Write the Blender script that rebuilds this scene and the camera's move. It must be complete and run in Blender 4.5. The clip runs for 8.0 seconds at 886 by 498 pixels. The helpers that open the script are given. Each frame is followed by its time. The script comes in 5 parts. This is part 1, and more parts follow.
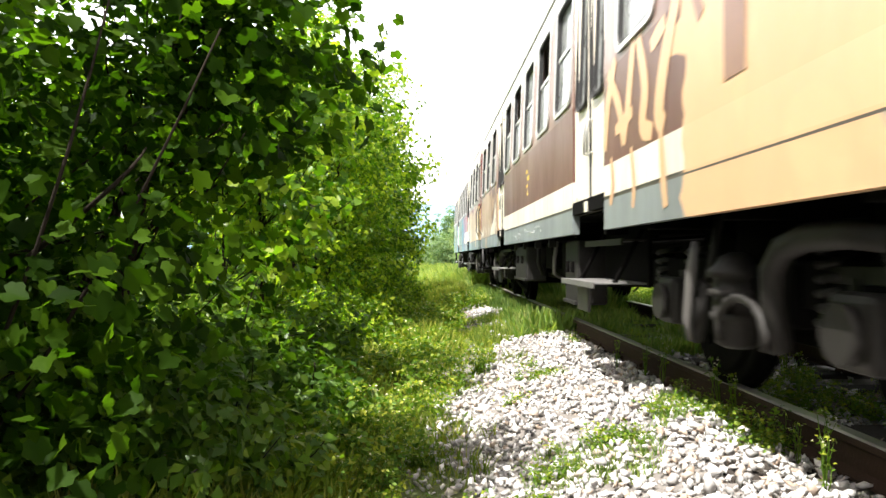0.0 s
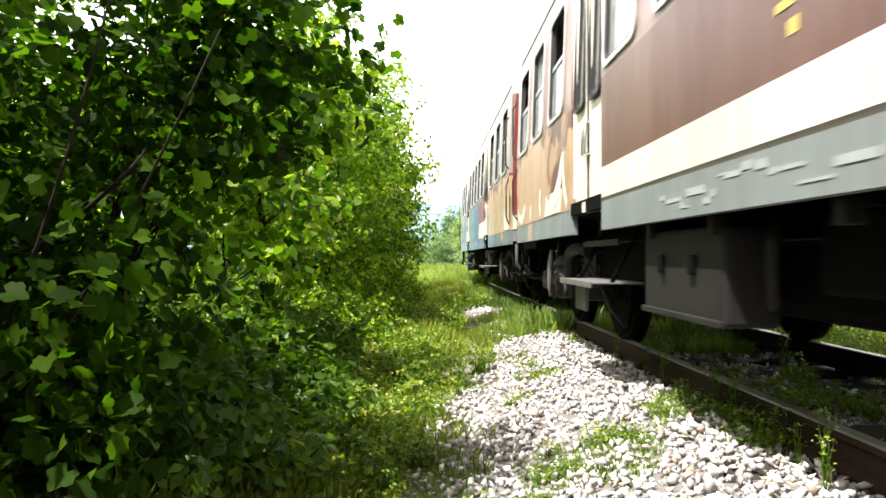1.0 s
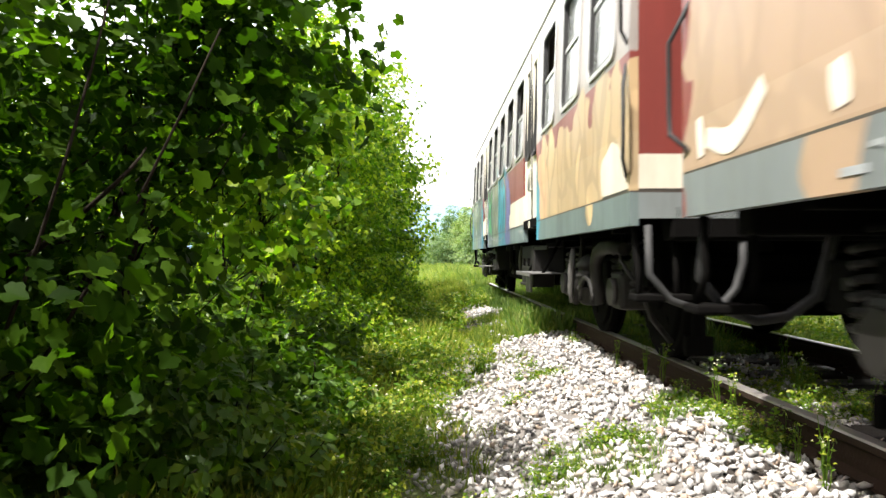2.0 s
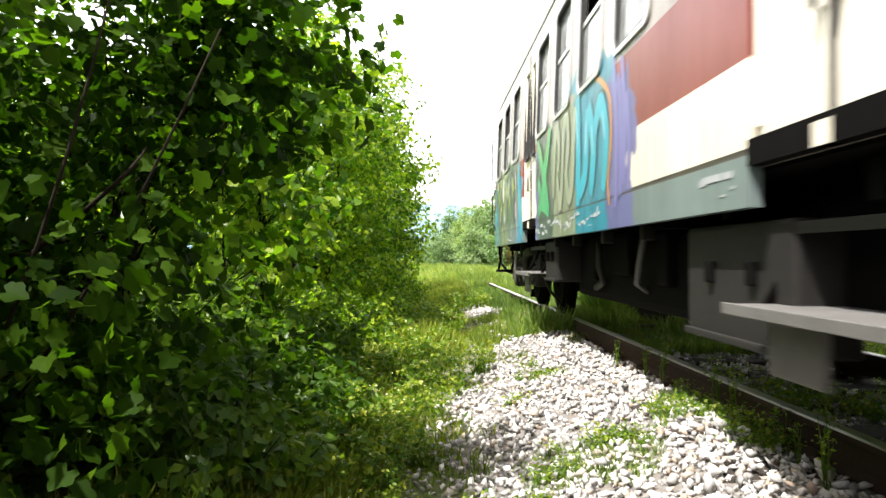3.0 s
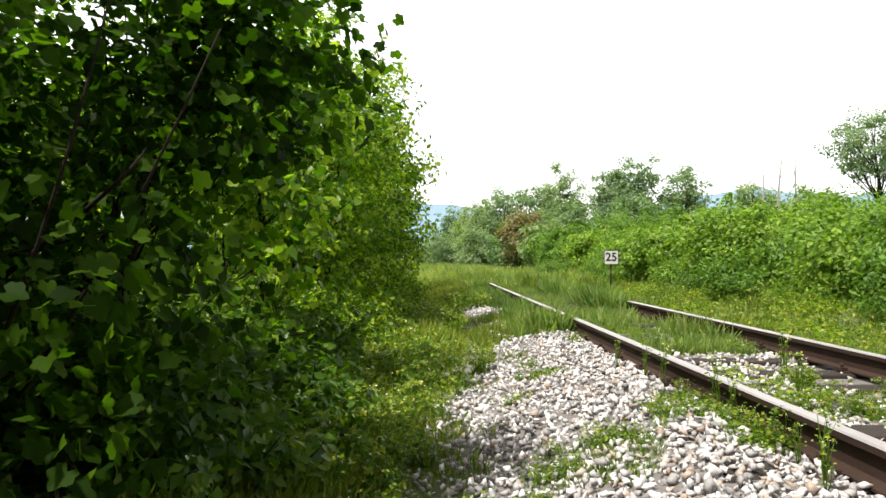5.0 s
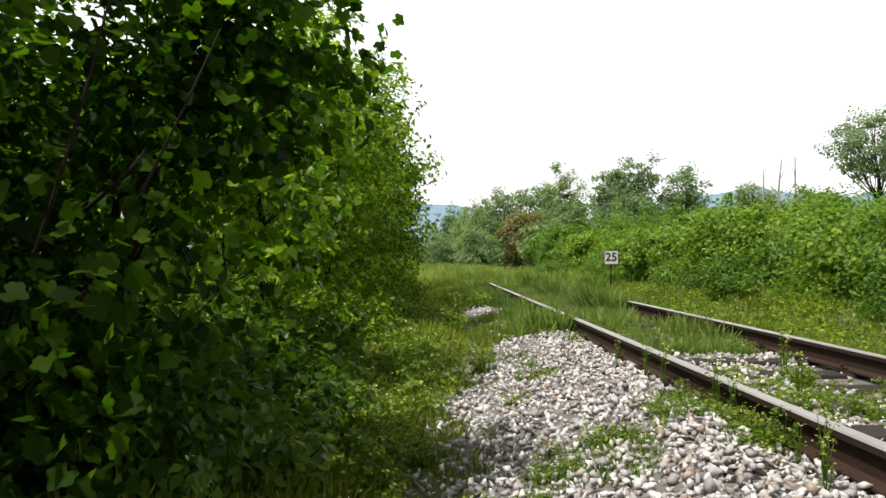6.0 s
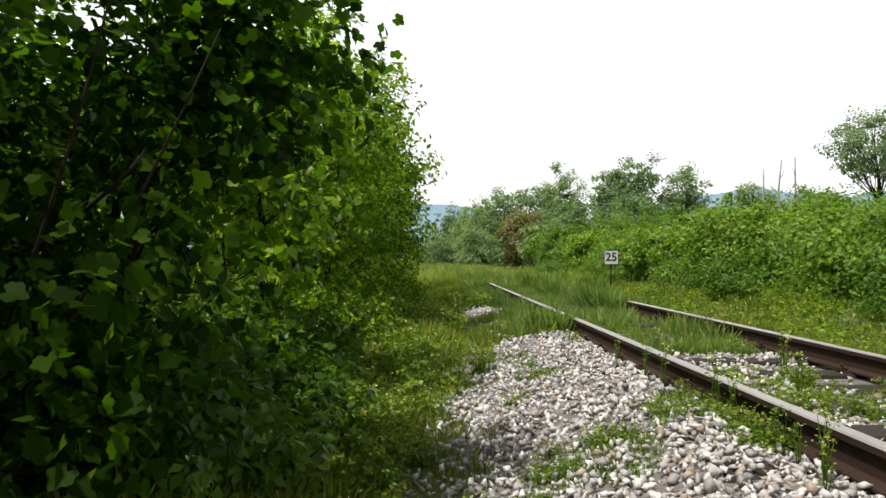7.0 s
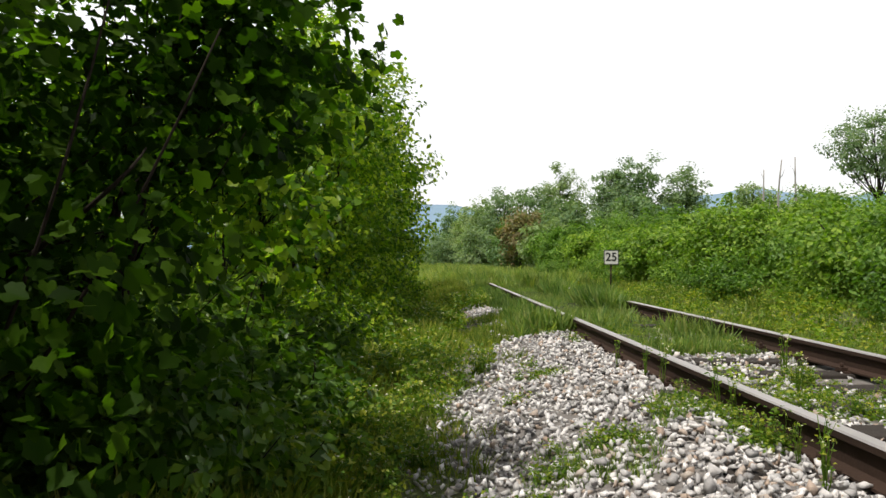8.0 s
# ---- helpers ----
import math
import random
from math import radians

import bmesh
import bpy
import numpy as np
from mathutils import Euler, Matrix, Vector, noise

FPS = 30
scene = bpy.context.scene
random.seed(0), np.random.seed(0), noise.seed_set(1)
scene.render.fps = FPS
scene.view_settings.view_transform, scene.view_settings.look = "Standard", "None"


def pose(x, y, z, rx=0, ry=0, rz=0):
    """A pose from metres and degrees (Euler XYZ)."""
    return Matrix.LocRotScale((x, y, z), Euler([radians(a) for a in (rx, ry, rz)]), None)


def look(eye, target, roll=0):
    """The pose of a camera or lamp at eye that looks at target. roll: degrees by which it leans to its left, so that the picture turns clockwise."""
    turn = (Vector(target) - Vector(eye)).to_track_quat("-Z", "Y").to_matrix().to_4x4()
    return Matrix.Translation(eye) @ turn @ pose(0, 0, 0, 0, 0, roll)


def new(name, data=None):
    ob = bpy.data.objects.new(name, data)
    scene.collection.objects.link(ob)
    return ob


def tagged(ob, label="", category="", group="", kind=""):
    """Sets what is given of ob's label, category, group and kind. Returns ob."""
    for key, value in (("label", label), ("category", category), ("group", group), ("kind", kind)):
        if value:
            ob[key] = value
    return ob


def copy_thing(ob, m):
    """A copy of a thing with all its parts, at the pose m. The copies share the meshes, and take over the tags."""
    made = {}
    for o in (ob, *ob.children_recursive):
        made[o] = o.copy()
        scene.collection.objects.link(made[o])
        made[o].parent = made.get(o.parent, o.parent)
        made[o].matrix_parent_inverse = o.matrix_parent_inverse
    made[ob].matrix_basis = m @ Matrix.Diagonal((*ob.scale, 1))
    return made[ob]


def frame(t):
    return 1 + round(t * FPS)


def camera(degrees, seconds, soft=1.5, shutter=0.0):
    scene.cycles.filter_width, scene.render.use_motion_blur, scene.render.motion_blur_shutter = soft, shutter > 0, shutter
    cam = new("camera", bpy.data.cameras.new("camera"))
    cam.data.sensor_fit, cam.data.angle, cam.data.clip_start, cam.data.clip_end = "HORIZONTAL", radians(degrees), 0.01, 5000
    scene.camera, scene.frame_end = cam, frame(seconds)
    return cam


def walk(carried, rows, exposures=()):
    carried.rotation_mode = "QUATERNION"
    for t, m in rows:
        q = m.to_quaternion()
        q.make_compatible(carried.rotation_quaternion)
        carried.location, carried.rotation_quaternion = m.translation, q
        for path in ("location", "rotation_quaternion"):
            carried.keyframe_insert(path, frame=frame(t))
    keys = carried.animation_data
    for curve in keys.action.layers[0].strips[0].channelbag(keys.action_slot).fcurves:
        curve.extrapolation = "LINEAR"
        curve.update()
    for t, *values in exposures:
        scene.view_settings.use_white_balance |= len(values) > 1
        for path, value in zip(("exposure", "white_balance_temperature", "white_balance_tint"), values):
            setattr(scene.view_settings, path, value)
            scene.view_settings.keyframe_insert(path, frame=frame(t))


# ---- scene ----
cam = camera(62, 8.0, soft=1.5, shutter=0.3)
EYE = (0.0, 0.0, 0.69)
VIEW = look(EYE, (2.222, 100.0, 1.763))
walk(cam, [(0.0, VIEW), (8.0, VIEW)],
     exposures=[(0.0, 1.45), (1.0, 1.38), (1.5, 1.25), (3.0, 1.33), (4.0, 1.27), (4.5, 1.12), (5.2, 0.35), (6.0, 0.04), (8.0, -0.1)])

# ---- world and sun: hazy summer midday, sun high, ahead and to the left of the track ----
SUN_EL, SUN_AZ = 62.0, -130.0           # degrees; azimuth from +y, negative towards -x
sun_dir = Vector((math.sin(radians(SUN_AZ)) * math.cos(radians(SUN_EL)), math.cos(radians(SUN_AZ)) * math.cos(radians(SUN_EL)), math.sin(radians(SUN_EL))))
world = bpy.data.worlds.new("hazy_sky")
scene.world = world
world.use_nodes = True
wn, wl = world.node_tree.nodes, world.node_tree.links
sky = wn.new("ShaderNodeTexSky")
sky.sky_type, sky.sun_disc = "NISHITA", False
sky.sun_elevation, sky.sun_rotation = radians(SUN_EL), radians(SUN_AZ)
sky.dust_density, sky.air_density, sky.ozone_density = 7.0, 1.3, 1.0
# haze: white towards the horizon, clearing towards the zenith
haze = wn.new("ShaderNodeMixRGB")
haze.inputs[2].default_value = (20.5, 20.5, 20.7, 1)
rise = wn.new("ShaderNodeSeparateXYZ")
wl.new(wn.new("ShaderNodeTexCoord").outputs["Generated"], rise.inputs[0])
veil = wn.new("ShaderNodeValToRGB")
veil.color_ramp.elements[0].position, veil.color_ramp.elements[0].color = 0.36, (0.85, 0.85, 0.85, 1)
veil.color_ramp.elements[1].position, veil.color_ramp.elements[1].color = 0.62, (0.03, 0.03, 0.03, 1)
wl.new(rise.outputs[2], veil.inputs[0])
wl.new(veil.outputs[0], haze.inputs[0])
wl.new(sky.outputs[0], haze.inputs[1])
wl.new(haze.outputs[0], wn["Background"].inputs[0])
wn["Background"].inputs[1].default_value = 0.065
sun_data = bpy.data.lights.new("sun", "SUN")
sun_data.energy, sun_data.angle, sun_data.color = 5.0, radians(0.6), (1.0, 0.965, 0.91)
sun = new("sun", sun_data)
sun.matrix_world = look((0, 0, 30), tuple(Vector((0, 0, 30)) - sun_dir))


# ---- materials ----
def graph(name):
    m = bpy.data.materials.new(name)
    m.use_nodes = True
    return m, m.node_tree, m.node_tree.nodes["Principled BSDF"]


def node(nt, kind, ins=()):
    n = nt.nodes.new("ShaderNode" + kind)
    for i, v in (ins.items() if isinstance(ins, dict) else enumerate(ins)):
        if isinstance(v, bpy.types.NodeSocket):
            nt.links.new(v, n.inputs[i])
        elif v is not None:
            n.inputs[i].default_value = v
    return n


def coords(nt):
    return nt.nodes.new("ShaderNodeTexCoord").outputs["Object"]


def noise_tex(nt, scale, detail=4.0, vec=None, rough=0.55):
    return node(nt, "TexNoise", {"Vector": vec if vec is not None else coords(nt), "Scale": scale, "Detail": detail, "Roughness": rough}).outputs[0]


def ramp(nt, fac, stops, mode="LINEAR"):
    n = node(nt, "ValToRGB", [fac])
    r = n.color_ramp
    r.interpolation = mode
    while len(r.elements) < len(stops):
        r.elements.new(0.5)
    for e, (p, c) in zip(r.elements, stops):
        e.position, e.color = p, (*c, 1) if len(c) == 3 else c
    return n


def mix(nt, fac, a, b, blend="MIX"):
    n = node(nt, "MixRGB", [fac, a if not isinstance(a, tuple) else (*a, 1), b if not isinstance(b, tuple) else (*b, 1)])
    n.blend_type = blend
    return n.outputs[0]


def maths(nt, op, *ins):
    n = node(nt, "Math")
    n.operation = op
    for i, v in enumerate(ins):
        if isinstance(v, bpy.types.NodeSocket):
            nt.links.new(v, n.inputs[i])
        else:
            n.inputs[i].default_value = v
    return n.outputs[0]


def bumped(nt, bsdf, height, strength=0.3, dist=0.004):
    nt.links.new(node(nt, "Bump", {"Height": height, "Strength": strength, "Distance": dist}).outputs[0], bsdf.inputs["Normal"])


def surface(name, dark, light, scale=6.0, fine=60.0, rough=0.7, metal=0.0, bump=0.25, spread=0.0, gloss=0.5):
    """Two scales of mottling between two colours, with fine relief; spread tints each piece on its own."""
    m, nt, b = graph(name)
    big, small = noise_tex(nt, scale), noise_tex(nt, fine)
    c = mix(nt, maths(nt, "MULTIPLY_ADD", small, 0.5, maths(nt, "MULTIPLY", big, 0.5)), dark, light)
    if spread:
        rnd = maths(nt, "ADD", node(nt, "NewGeometry").outputs["Random Per Island"], node(nt, "ObjectInfo").outputs["Random"])
        c = mix(nt, 1.0, c, ramp(nt, maths(nt, "FRACT", rnd), [(0, (1 - spread,) * 3), (0.45, (1, 1, 1)), (0.85, (1 + spread,) * 3), (0.9, (0.85, 0.74, 0.64)), (1, (0.7, 0.54, 0.42))]).outputs[0], "MULTIPLY")
    nt.links.new(c, b.inputs["Base Color"])
    b.inputs["Roughness"].default_value, b.inputs["Metallic"].default_value = rough, metal
    b.inputs["Specular IOR Level"].default_value = gloss
    if bump:
        bumped(nt, b, maths(nt, "ADD", small, big), bump)
    return m


def leafy(name, a, b_, c_, through_=0.45, rough=0.5, shine=0.3):
    """Leaf: three greens from leaf to leaf, some light passing through the blade."""
    m, nt, b = graph(name)
    rnd = node(nt, "NewGeometry").outputs["Random Per Island"]
    col = ramp(nt, rnd, [(0.0, a), (0.55, b_), (1.0, c_)]).outputs[0]
    col = mix(nt, 0.6, col, ramp(nt, noise_tex(nt, 1.1, 3), [(0.32, (0.35, 0.4, 0.3)), (0.66, (1.25, 1.2, 0.9))]).outputs[0], "MULTIPLY")
    nt.links.new(col, b.inputs["Base Color"])
    b.inputs["Roughness"].default_value = rough
    b.inputs["Specular IOR Level"].default_value = shine
    each = node(nt, "ObjectInfo").outputs["Random"]
    col = mix(nt, 0.8, col, ramp(nt, each, [(0.0, (0.75, 0.85, 0.7)), (0.5, (1.0, 1.0, 1.0)), (1.0, (1.4, 1.25, 1.0))]).outputs[0], "MULTIPLY")
    nt.links.new(col, b.inputs["Base Color"])
    tcol = mix(nt, 1.0, col, (1.5, 1.75, 0.5), "MULTIPLY")
    t = node(nt, "BsdfTranslucent", [tcol])
    s = node(nt, "MixShader", [through_, b.outputs[0], t.outputs[0]])
    nt.links.new(s.outputs[0], nt.nodes["Material Output"].inputs[0])
    return m


M = {}
# broad-leaf greens lowered; some of the near trees' shade is in them
M["big_leaf"] = leafy("broad_leaf", (0.011, 0.029, 0.003), (0.023, 0.058, 0.004), (0.058, 0.120, 0.008), 0.62, 0.55, 0.06)
# nettle greens set darker, so the tree shade is part of the colour
M["shaded_nettle_leaf"] = leafy("shaded_nettle_leaf", (0.035, 0.085, 0.007), (0.070, 0.145, 0.012), (0.15, 0.23, 0.024), 0.45, 0.42)
# bush greens spread wide: sunlit flecks and dark gaps are put into the tones
M["bush_leaf"] = leafy("bush_leaf", (0.040, 0.105, 0.008), (0.145, 0.255, 0.016), (0.43, 0.50, 0.055), 0.55, 0.38)
# hedge greens lightened and slightly blued, a little haze mixed into the colour
M["hedge_leaf"] = leafy("hedge_leaf", (0.075, 0.155, 0.026), (0.13, 0.235, 0.038), (0.215, 0.315, 0.06), 0.42)
# distant leaves tinted pale and bluish: the summer haze is in their greens
M["hazed_leaf"] = leafy("hazed_leaf", (0.135, 0.215, 0.135), (0.175, 0.255, 0.15), (0.23, 0.30, 0.165), 0.36)
M["rusty_leaf"] = leafy("rusty_leaf", (0.17, 0.15, 0.075), (0.21, 0.16, 0.085), (0.14, 0.18, 0.08), 0.3)
M["grass"] = leafy("grass_blade", (0.078, 0.14, 0.018), (0.15, 0.205, 0.032), (0.29, 0.29, 0.085), 0.42)
M["weed"] = leafy("weed_leaf", (0.065, 0.15, 0.012), (0.145, 0.235, 0.022), (0.31, 0.335, 0.05), 0.42)
M["dry_grass"] = leafy("dry_grass_blade", (0.095, 0.175, 0.042), (0.165, 0.245, 0.07), (0.29, 0.32, 0.12), 0.42)
M["petal"] = surface("pale_flower", (0.6, 0.55, 0.3), (0.75, 0.72, 0.55), rough=0.6, bump=0)
M["bark"] = surface("bark", (0.010, 0.008, 0.006), (0.030, 0.024, 0.018), 8, 90, 0.95, bump=0.6, gloss=0.05)
M["dead_wood"] = surface("dead_wood", (0.2, 0.19, 0.17), (0.34, 0.32, 0.3), 8, 60, 0.9)
M["stone"] = surface("limestone", (0.25, 0.24, 0.23), (0.64, 0.615, 0.59), 22, 120, 0.85, bump=0.5, spread=0.55)
M["rail_top"] = surface("worn_steel", (0.40, 0.36, 0.33), (0.70, 0.65, 0.61), 3, 160, 0.36, 0.75, 0.1)
M["rust"] = surface("rusty_steel", (0.010, 0.006, 0.0045), (0.060, 0.034, 0.022), 3.5, 60, 0.85, 0.1, 0.5, gloss=0.25)
M["sleeper"] = surface("old_timber", (0.014, 0.012, 0.010), (0.060, 0.050, 0.042), 6, 110, 0.9, bump=0.6, gloss=0.2)
# grimy steel taken blacker still: the shade beneath the cars is in this colour
M["under"] = surface("grimy_shade_black_steel", (0.0015, 0.0014, 0.0013), (0.008, 0.0074, 0.0068), 3, 50, 0.9, 0.0, 0.3, gloss=0.04)
M["box"] = surface("grimy_grey_steel", (0.007, 0.0067, 0.0063), (0.034, 0.032, 0.030), 3, 60, 0.6, 0.1, 0.2, gloss=0.15)
M["step"] = surface("worn_step_steel", (0.075, 0.073, 0.070), (0.24, 0.232, 0.225), 6, 80, 0.5, 0.3, 0.15)
M["alu"] = surface("window_aluminium", (0.45, 0.45, 0.44), (0.68, 0.68, 0.66), 5, 90, 0.4, 0.7, 0.05)
M["rubber"] = surface("black_rubber", (0.012, 0.012, 0.012), (0.03, 0.03, 0.03), 6, 60, 0.7, bump=0.1)
M["door"] = surface("cream_door_paint", (0.62, 0.56, 0.45), (0.80, 0.75, 0.64), 1.5, 40, 0.35, bump=0.05)
M["roof"] = surface("pale_grey_roof_paint", (0.5, 0.5, 0.49), (0.72, 0.72, 0.70), 1.2, 30, 0.6, bump=0.1)
M["inside"] = surface("dim_interior", (0.10, 0.09, 0.075), (0.2, 0.18, 0.15), 2, 30, 0.8, bump=0)
M["seat"] = surface("seat_vinyl", (0.08, 0.03, 0.02), (0.16, 0.07, 0.045), 3, 40, 0.6, bump=0.1)
M["sign"] = surface("white_enamel", (0.5, 0.49, 0.45), (0.72, 0.71, 0.67), 5, 40, 0.5, bump=0.05)
M["black"] = surface("black_enamel", (0.015, 0.015, 0.015), (0.03, 0.03, 0.03), 5, 40, 0.5, bump=0)
M["white_bar"] = surface("chalky_white_paint", (0.22, 0.24, 0.24), (0.42, 0.44, 0.44), 9, 60, 0.7, bump=0)
M["yellow_bar"] = surface("yellow_paint", (0.55, 0.38, 0.08), (0.7, 0.52, 0.15), 9, 60, 0.6, bump=0)


def glass_mat(name, tint, dust):
    m, nt, b = graph(name)
    lw = node(nt, "LayerWeight", [0.5]).outputs["Fresnel"]
    tr = node(nt, "BsdfTransparent", [(*tint, 1)])
    # pale film over the glass: dust, and part of the sky's reflection as colour
    b.inputs["Base Color"].default_value = (0.45, 0.47, 0.455, 1)
    gl = node(nt, "BsdfGlossy", {"Color": (0.95, 0.97, 0.96, 1), "Roughness": 0.03})
    a = node(nt, "MixShader", [lw, tr.outputs[0], gl.outputs[0]])
    d = node(nt, "MixShader", [maths(nt, "MULTIPLY", noise_tex(nt, 4.0), dust), a.outputs[0], b.outputs[0]])
    nt.links.new(d.outputs[0], nt.nodes["Material Output"].inputs[0])
    return m


M["glass"] = glass_mat("dusty_sheen_glass", (0.5, 0.55, 0.52), 0.8)


def livery(name, zones, skirt, band, upper, pier, band_top=1.24):
    """Coach paint in bands by height, with spray paint lying over stretches of the side.
    zones: (local y where the stretch begins, colour, cover 0..1, top height, strength of the strokes)."""
    m, nt, b = graph(name)
    co = coords(nt)
    sep = node(nt, "SeparateXYZ", [co])
    x, y, z = sep.outputs
    wob = noise_tex(nt, 2.2, 2.0, co)
    zz = maths(nt, "DIVIDE", z, 4.0)
    # window band and cant rail set paler, with sky sheen and glare in their colours
    base = ramp(nt, zz, [(0.0, skirt), (1.041 / 4, (0.05, 0.045, 0.04)), (1.049 / 4, band), (band_top / 4, upper), (1.80 / 4, pier), (2.86 / 4, (0.62, 0.60, 0.57))], "CONSTANT").outputs[0]
    # grime, fading and streaks
    grime = noise_tex(nt, 1.6, 6.0, node(nt, "Mapping", {"Vector": co, "Scale": (1, 1, 0.35)}).outputs[0], 0.65)
    base = mix(nt, 0.6, base, ramp(nt, grime, [(0.3, (0.55, 0.53, 0.5)), (0.62, (1.06, 1.04, 1.0))]).outputs[0], "MULTIPLY")
    streak = noise_tex(nt, 9.0, 3.0, node(nt, "Mapping", {"Vector": co, "Scale": (1, 1, 0.06)}).outputs[0])
    base = mix(nt, 0.35, base, ramp(nt, streak, [(0.35, (0.7, 0.66, 0.6)), (0.6, (1, 1, 1))]).outputs[0], "MULTIPLY")
    yw = maths(nt, "ADD", y, maths(nt, "MULTIPLY", maths(nt, "SUBTRACT", wob, 0.5), 0.9))
    pos = maths(nt, "DIVIDE", maths(nt, "ADD", yw, 7.0), 14.0)
    spray = ramp(nt, pos, [((q[0] + 7) / 14, q[1]) for q in zones], "CONSTANT").outputs[0]
    cover = ramp(nt, pos, [((q[0] + 7) / 14, (q[2],) * 3) for q in zones], "CONSTANT").outputs[0]
    top = ramp(nt, pos, [((q[0] + 7) / 14, (q[3] / 4,) * 3) for q in zones], "CONSTANT").outputs[0]
    bold = ramp(nt, pos, [((q[0] + 7) / 14, (q[4],) * 3) for q in zones], "CONSTANT").outputs[0]
    # strokes: fat bent shapes with dark outlines, and pale flecks
    warp = mix(nt, 0.3, co, node(nt, "TexNoise", {"Vector": co, "Scale": 1.9, "Detail": 1.0}).outputs["Color"])
    cells = node(nt, "TexVoronoi", {"Vector": node(nt, "Mapping", {"Vector": warp, "Scale": (0.2, 2.3, 0.9)}).outputs[0], "Scale": 2.3})
    cells.feature = "DISTANCE_TO_EDGE"
    tint = node(nt, "TexVoronoi", {"Vector": node(nt, "Mapping", {"Vector": warp, "Scale": (0.2, 2.3, 0.9)}).outputs[0], "Scale": 2.3}).outputs["Color"]
    line = ramp(nt, cells.outputs["Distance"], [(0.0, (0.06, 0.065, 0.07)), (0.06, (0.12, 0.13, 0.14)), (0.09, (0.95, 0.95, 0.95)), (0.45, (1.12, 1.12, 1.08))]).outputs[0]
    fleck = ramp(nt, noise_tex(nt, 3.4, 2.0, warp), [(0.0, (0.6, 0.6, 0.6)), (0.42, (0.8, 0.82, 0.8)), (0.5, (1.0, 1.0, 1.0)), (0.63, (1.15, 1.15, 1.1)), (0.66, (1.9, 1.85, 1.8))]).outputs[0]
    line = mix(nt, 0.75, line, ramp(nt, tint, [(0.1, (0.35, 0.36, 0.38)), (0.5, (0.95, 0.95, 0.95)), (0.8, (1.2, 1.25, 1.1)), (0.9, (1.7, 1.6, 1.4))]).outputs[0], "MULTIPLY")
    spray = mix(nt, bold, spray, mix(nt, 1.0, mix(nt, 1.0, spray, line, "MULTIPLY"), fleck, "MULTIPLY"))
    edge = maths(nt, "MULTIPLY", maths(nt, "SUBTRACT", noise_tex(nt, 3.0, 1.0, co), 0.5), 0.18)
    under = maths(nt, "LESS_THAN", maths(nt, "ADD", zz, edge), top)
    below = maths(nt, "MULTIPLY", maths(nt, "LESS_THAN", z, 1.045), 0.28)
    spotty = maths(nt, "LESS_THAN", maths(nt, "ADD", noise_tex(nt, 1.3, 1.5, co), below), cover)
    col = mix(nt, maths(nt, "MULTIPLY", maths(nt, "MULTIPLY", under, spotty), 0.95), base, spray)
    # the crease is painted: a thin dark line in place of a shaded groove
    crease = maths(nt, "LESS_THAN", maths(nt, "ABSOLUTE", maths(nt, "SUBTRACT", z, 1.045)), 0.005)
    col = mix(nt, crease, col, (0.07, 0.06, 0.05))
    nt.links.new(col, b.inputs["Base Color"])
    nt.links.new(ramp(nt, grime, [(0.2, (0.48,) * 3), (0.8, (0.24,) * 3)]).outputs[0], b.inputs["Roughness"])
    bumped(nt, b, noise_tex(nt, 1.1, 1.0, co), 0.06, 0.05)
    return m


GREY, CREAM, BROWN, RED = (0.22, 0.25, 0.255), (0.78, 0.725, 0.61), (0.145, 0.066, 0.052), (0.225, 0.05, 0.042)
TAN = (0.60, 0.37, 0.205)
PIER = (0.36, 0.33, 0.31)
M["paint_a"] = livery("brown_cream_coach_paint", [
    (-7.0, TAN, 1.0, 2.3, 0.05), (-4.85, TAN, 0.12, 1.4, 0.0), (-3.3, TAN, 0.0, 1.0, 0.0), (3.3, (0.40, 0.26, 0.16), 0.53, 1.75, 0.1), (4.6, (0.42, 0.29, 0.19), 0.70, 1.9, 0.1), (6.75, RED, 1.0, 3.0, 0.0)], GREY, CREAM, BROWN, (0.27, 0.18, 0.155))
M["paint_b"] = livery("red_coach_paint_with_graffiti", [
    (-7.0, (0.5, 0.36, 0.2), 0.7, 1.75, 0.3), (-4.1, TAN, 0.6, 1.7, 0.2), (-3.6, (0.05, 0.3, 0.42), 1.0, 1.6, 0.2), (-3.3, RED, 0.0, 1.0, 0.0), (-1.05, (0.12, 0.12, 0.27), 1.0, 1.85, 0.25), (-0.6, (0.022, 0.20, 0.28), 1.0, 2.05, 0.3),
    (0.45, (0.22, 0.26, 0.16), 0.95, 1.95, 0.3), (1.45, (0.07, 0.10, 0.075), 0.95, 1.9, 0.25), (2.32, (0.12, 0.12, 0.27), 1.0, 1.75, 0.2), (2.5, CREAM, 0.0, 1.0, 0.0), (3.45, (0.06, 0.24, 0.36), 1.0, 1.65, 0.2),
    (3.95, (0.15, 0.21, 0.16), 0.95, 1.95, 0.35), (5.0, (0.23, 0.27, 0.10), 0.95, 1.9, 0.35), (5.7, (0.13, 0.22, 0.12), 0.95, 1.9, 0.4), (6.4, (0.06, 0.26, 0.36), 1.0, 1.5, 0.1)], (0.17, 0.22, 0.22), CREAM, RED, PIER, 1.37)


def spray(name, c):
    return surface(name, tuple(0.78 * q for q in c), tuple(min(0.9, 1.12 * q) for q in c), 4, 30, 0.35, bump=0.03)


M["tan_spray"] = spray("tan_spray_paint", TAN)
M["cream_spray"] = spray("cream_spray_paint", CREAM)
M["brown_spray"] = spray("brown_spray_paint", (0.24, 0.13, 0.09))
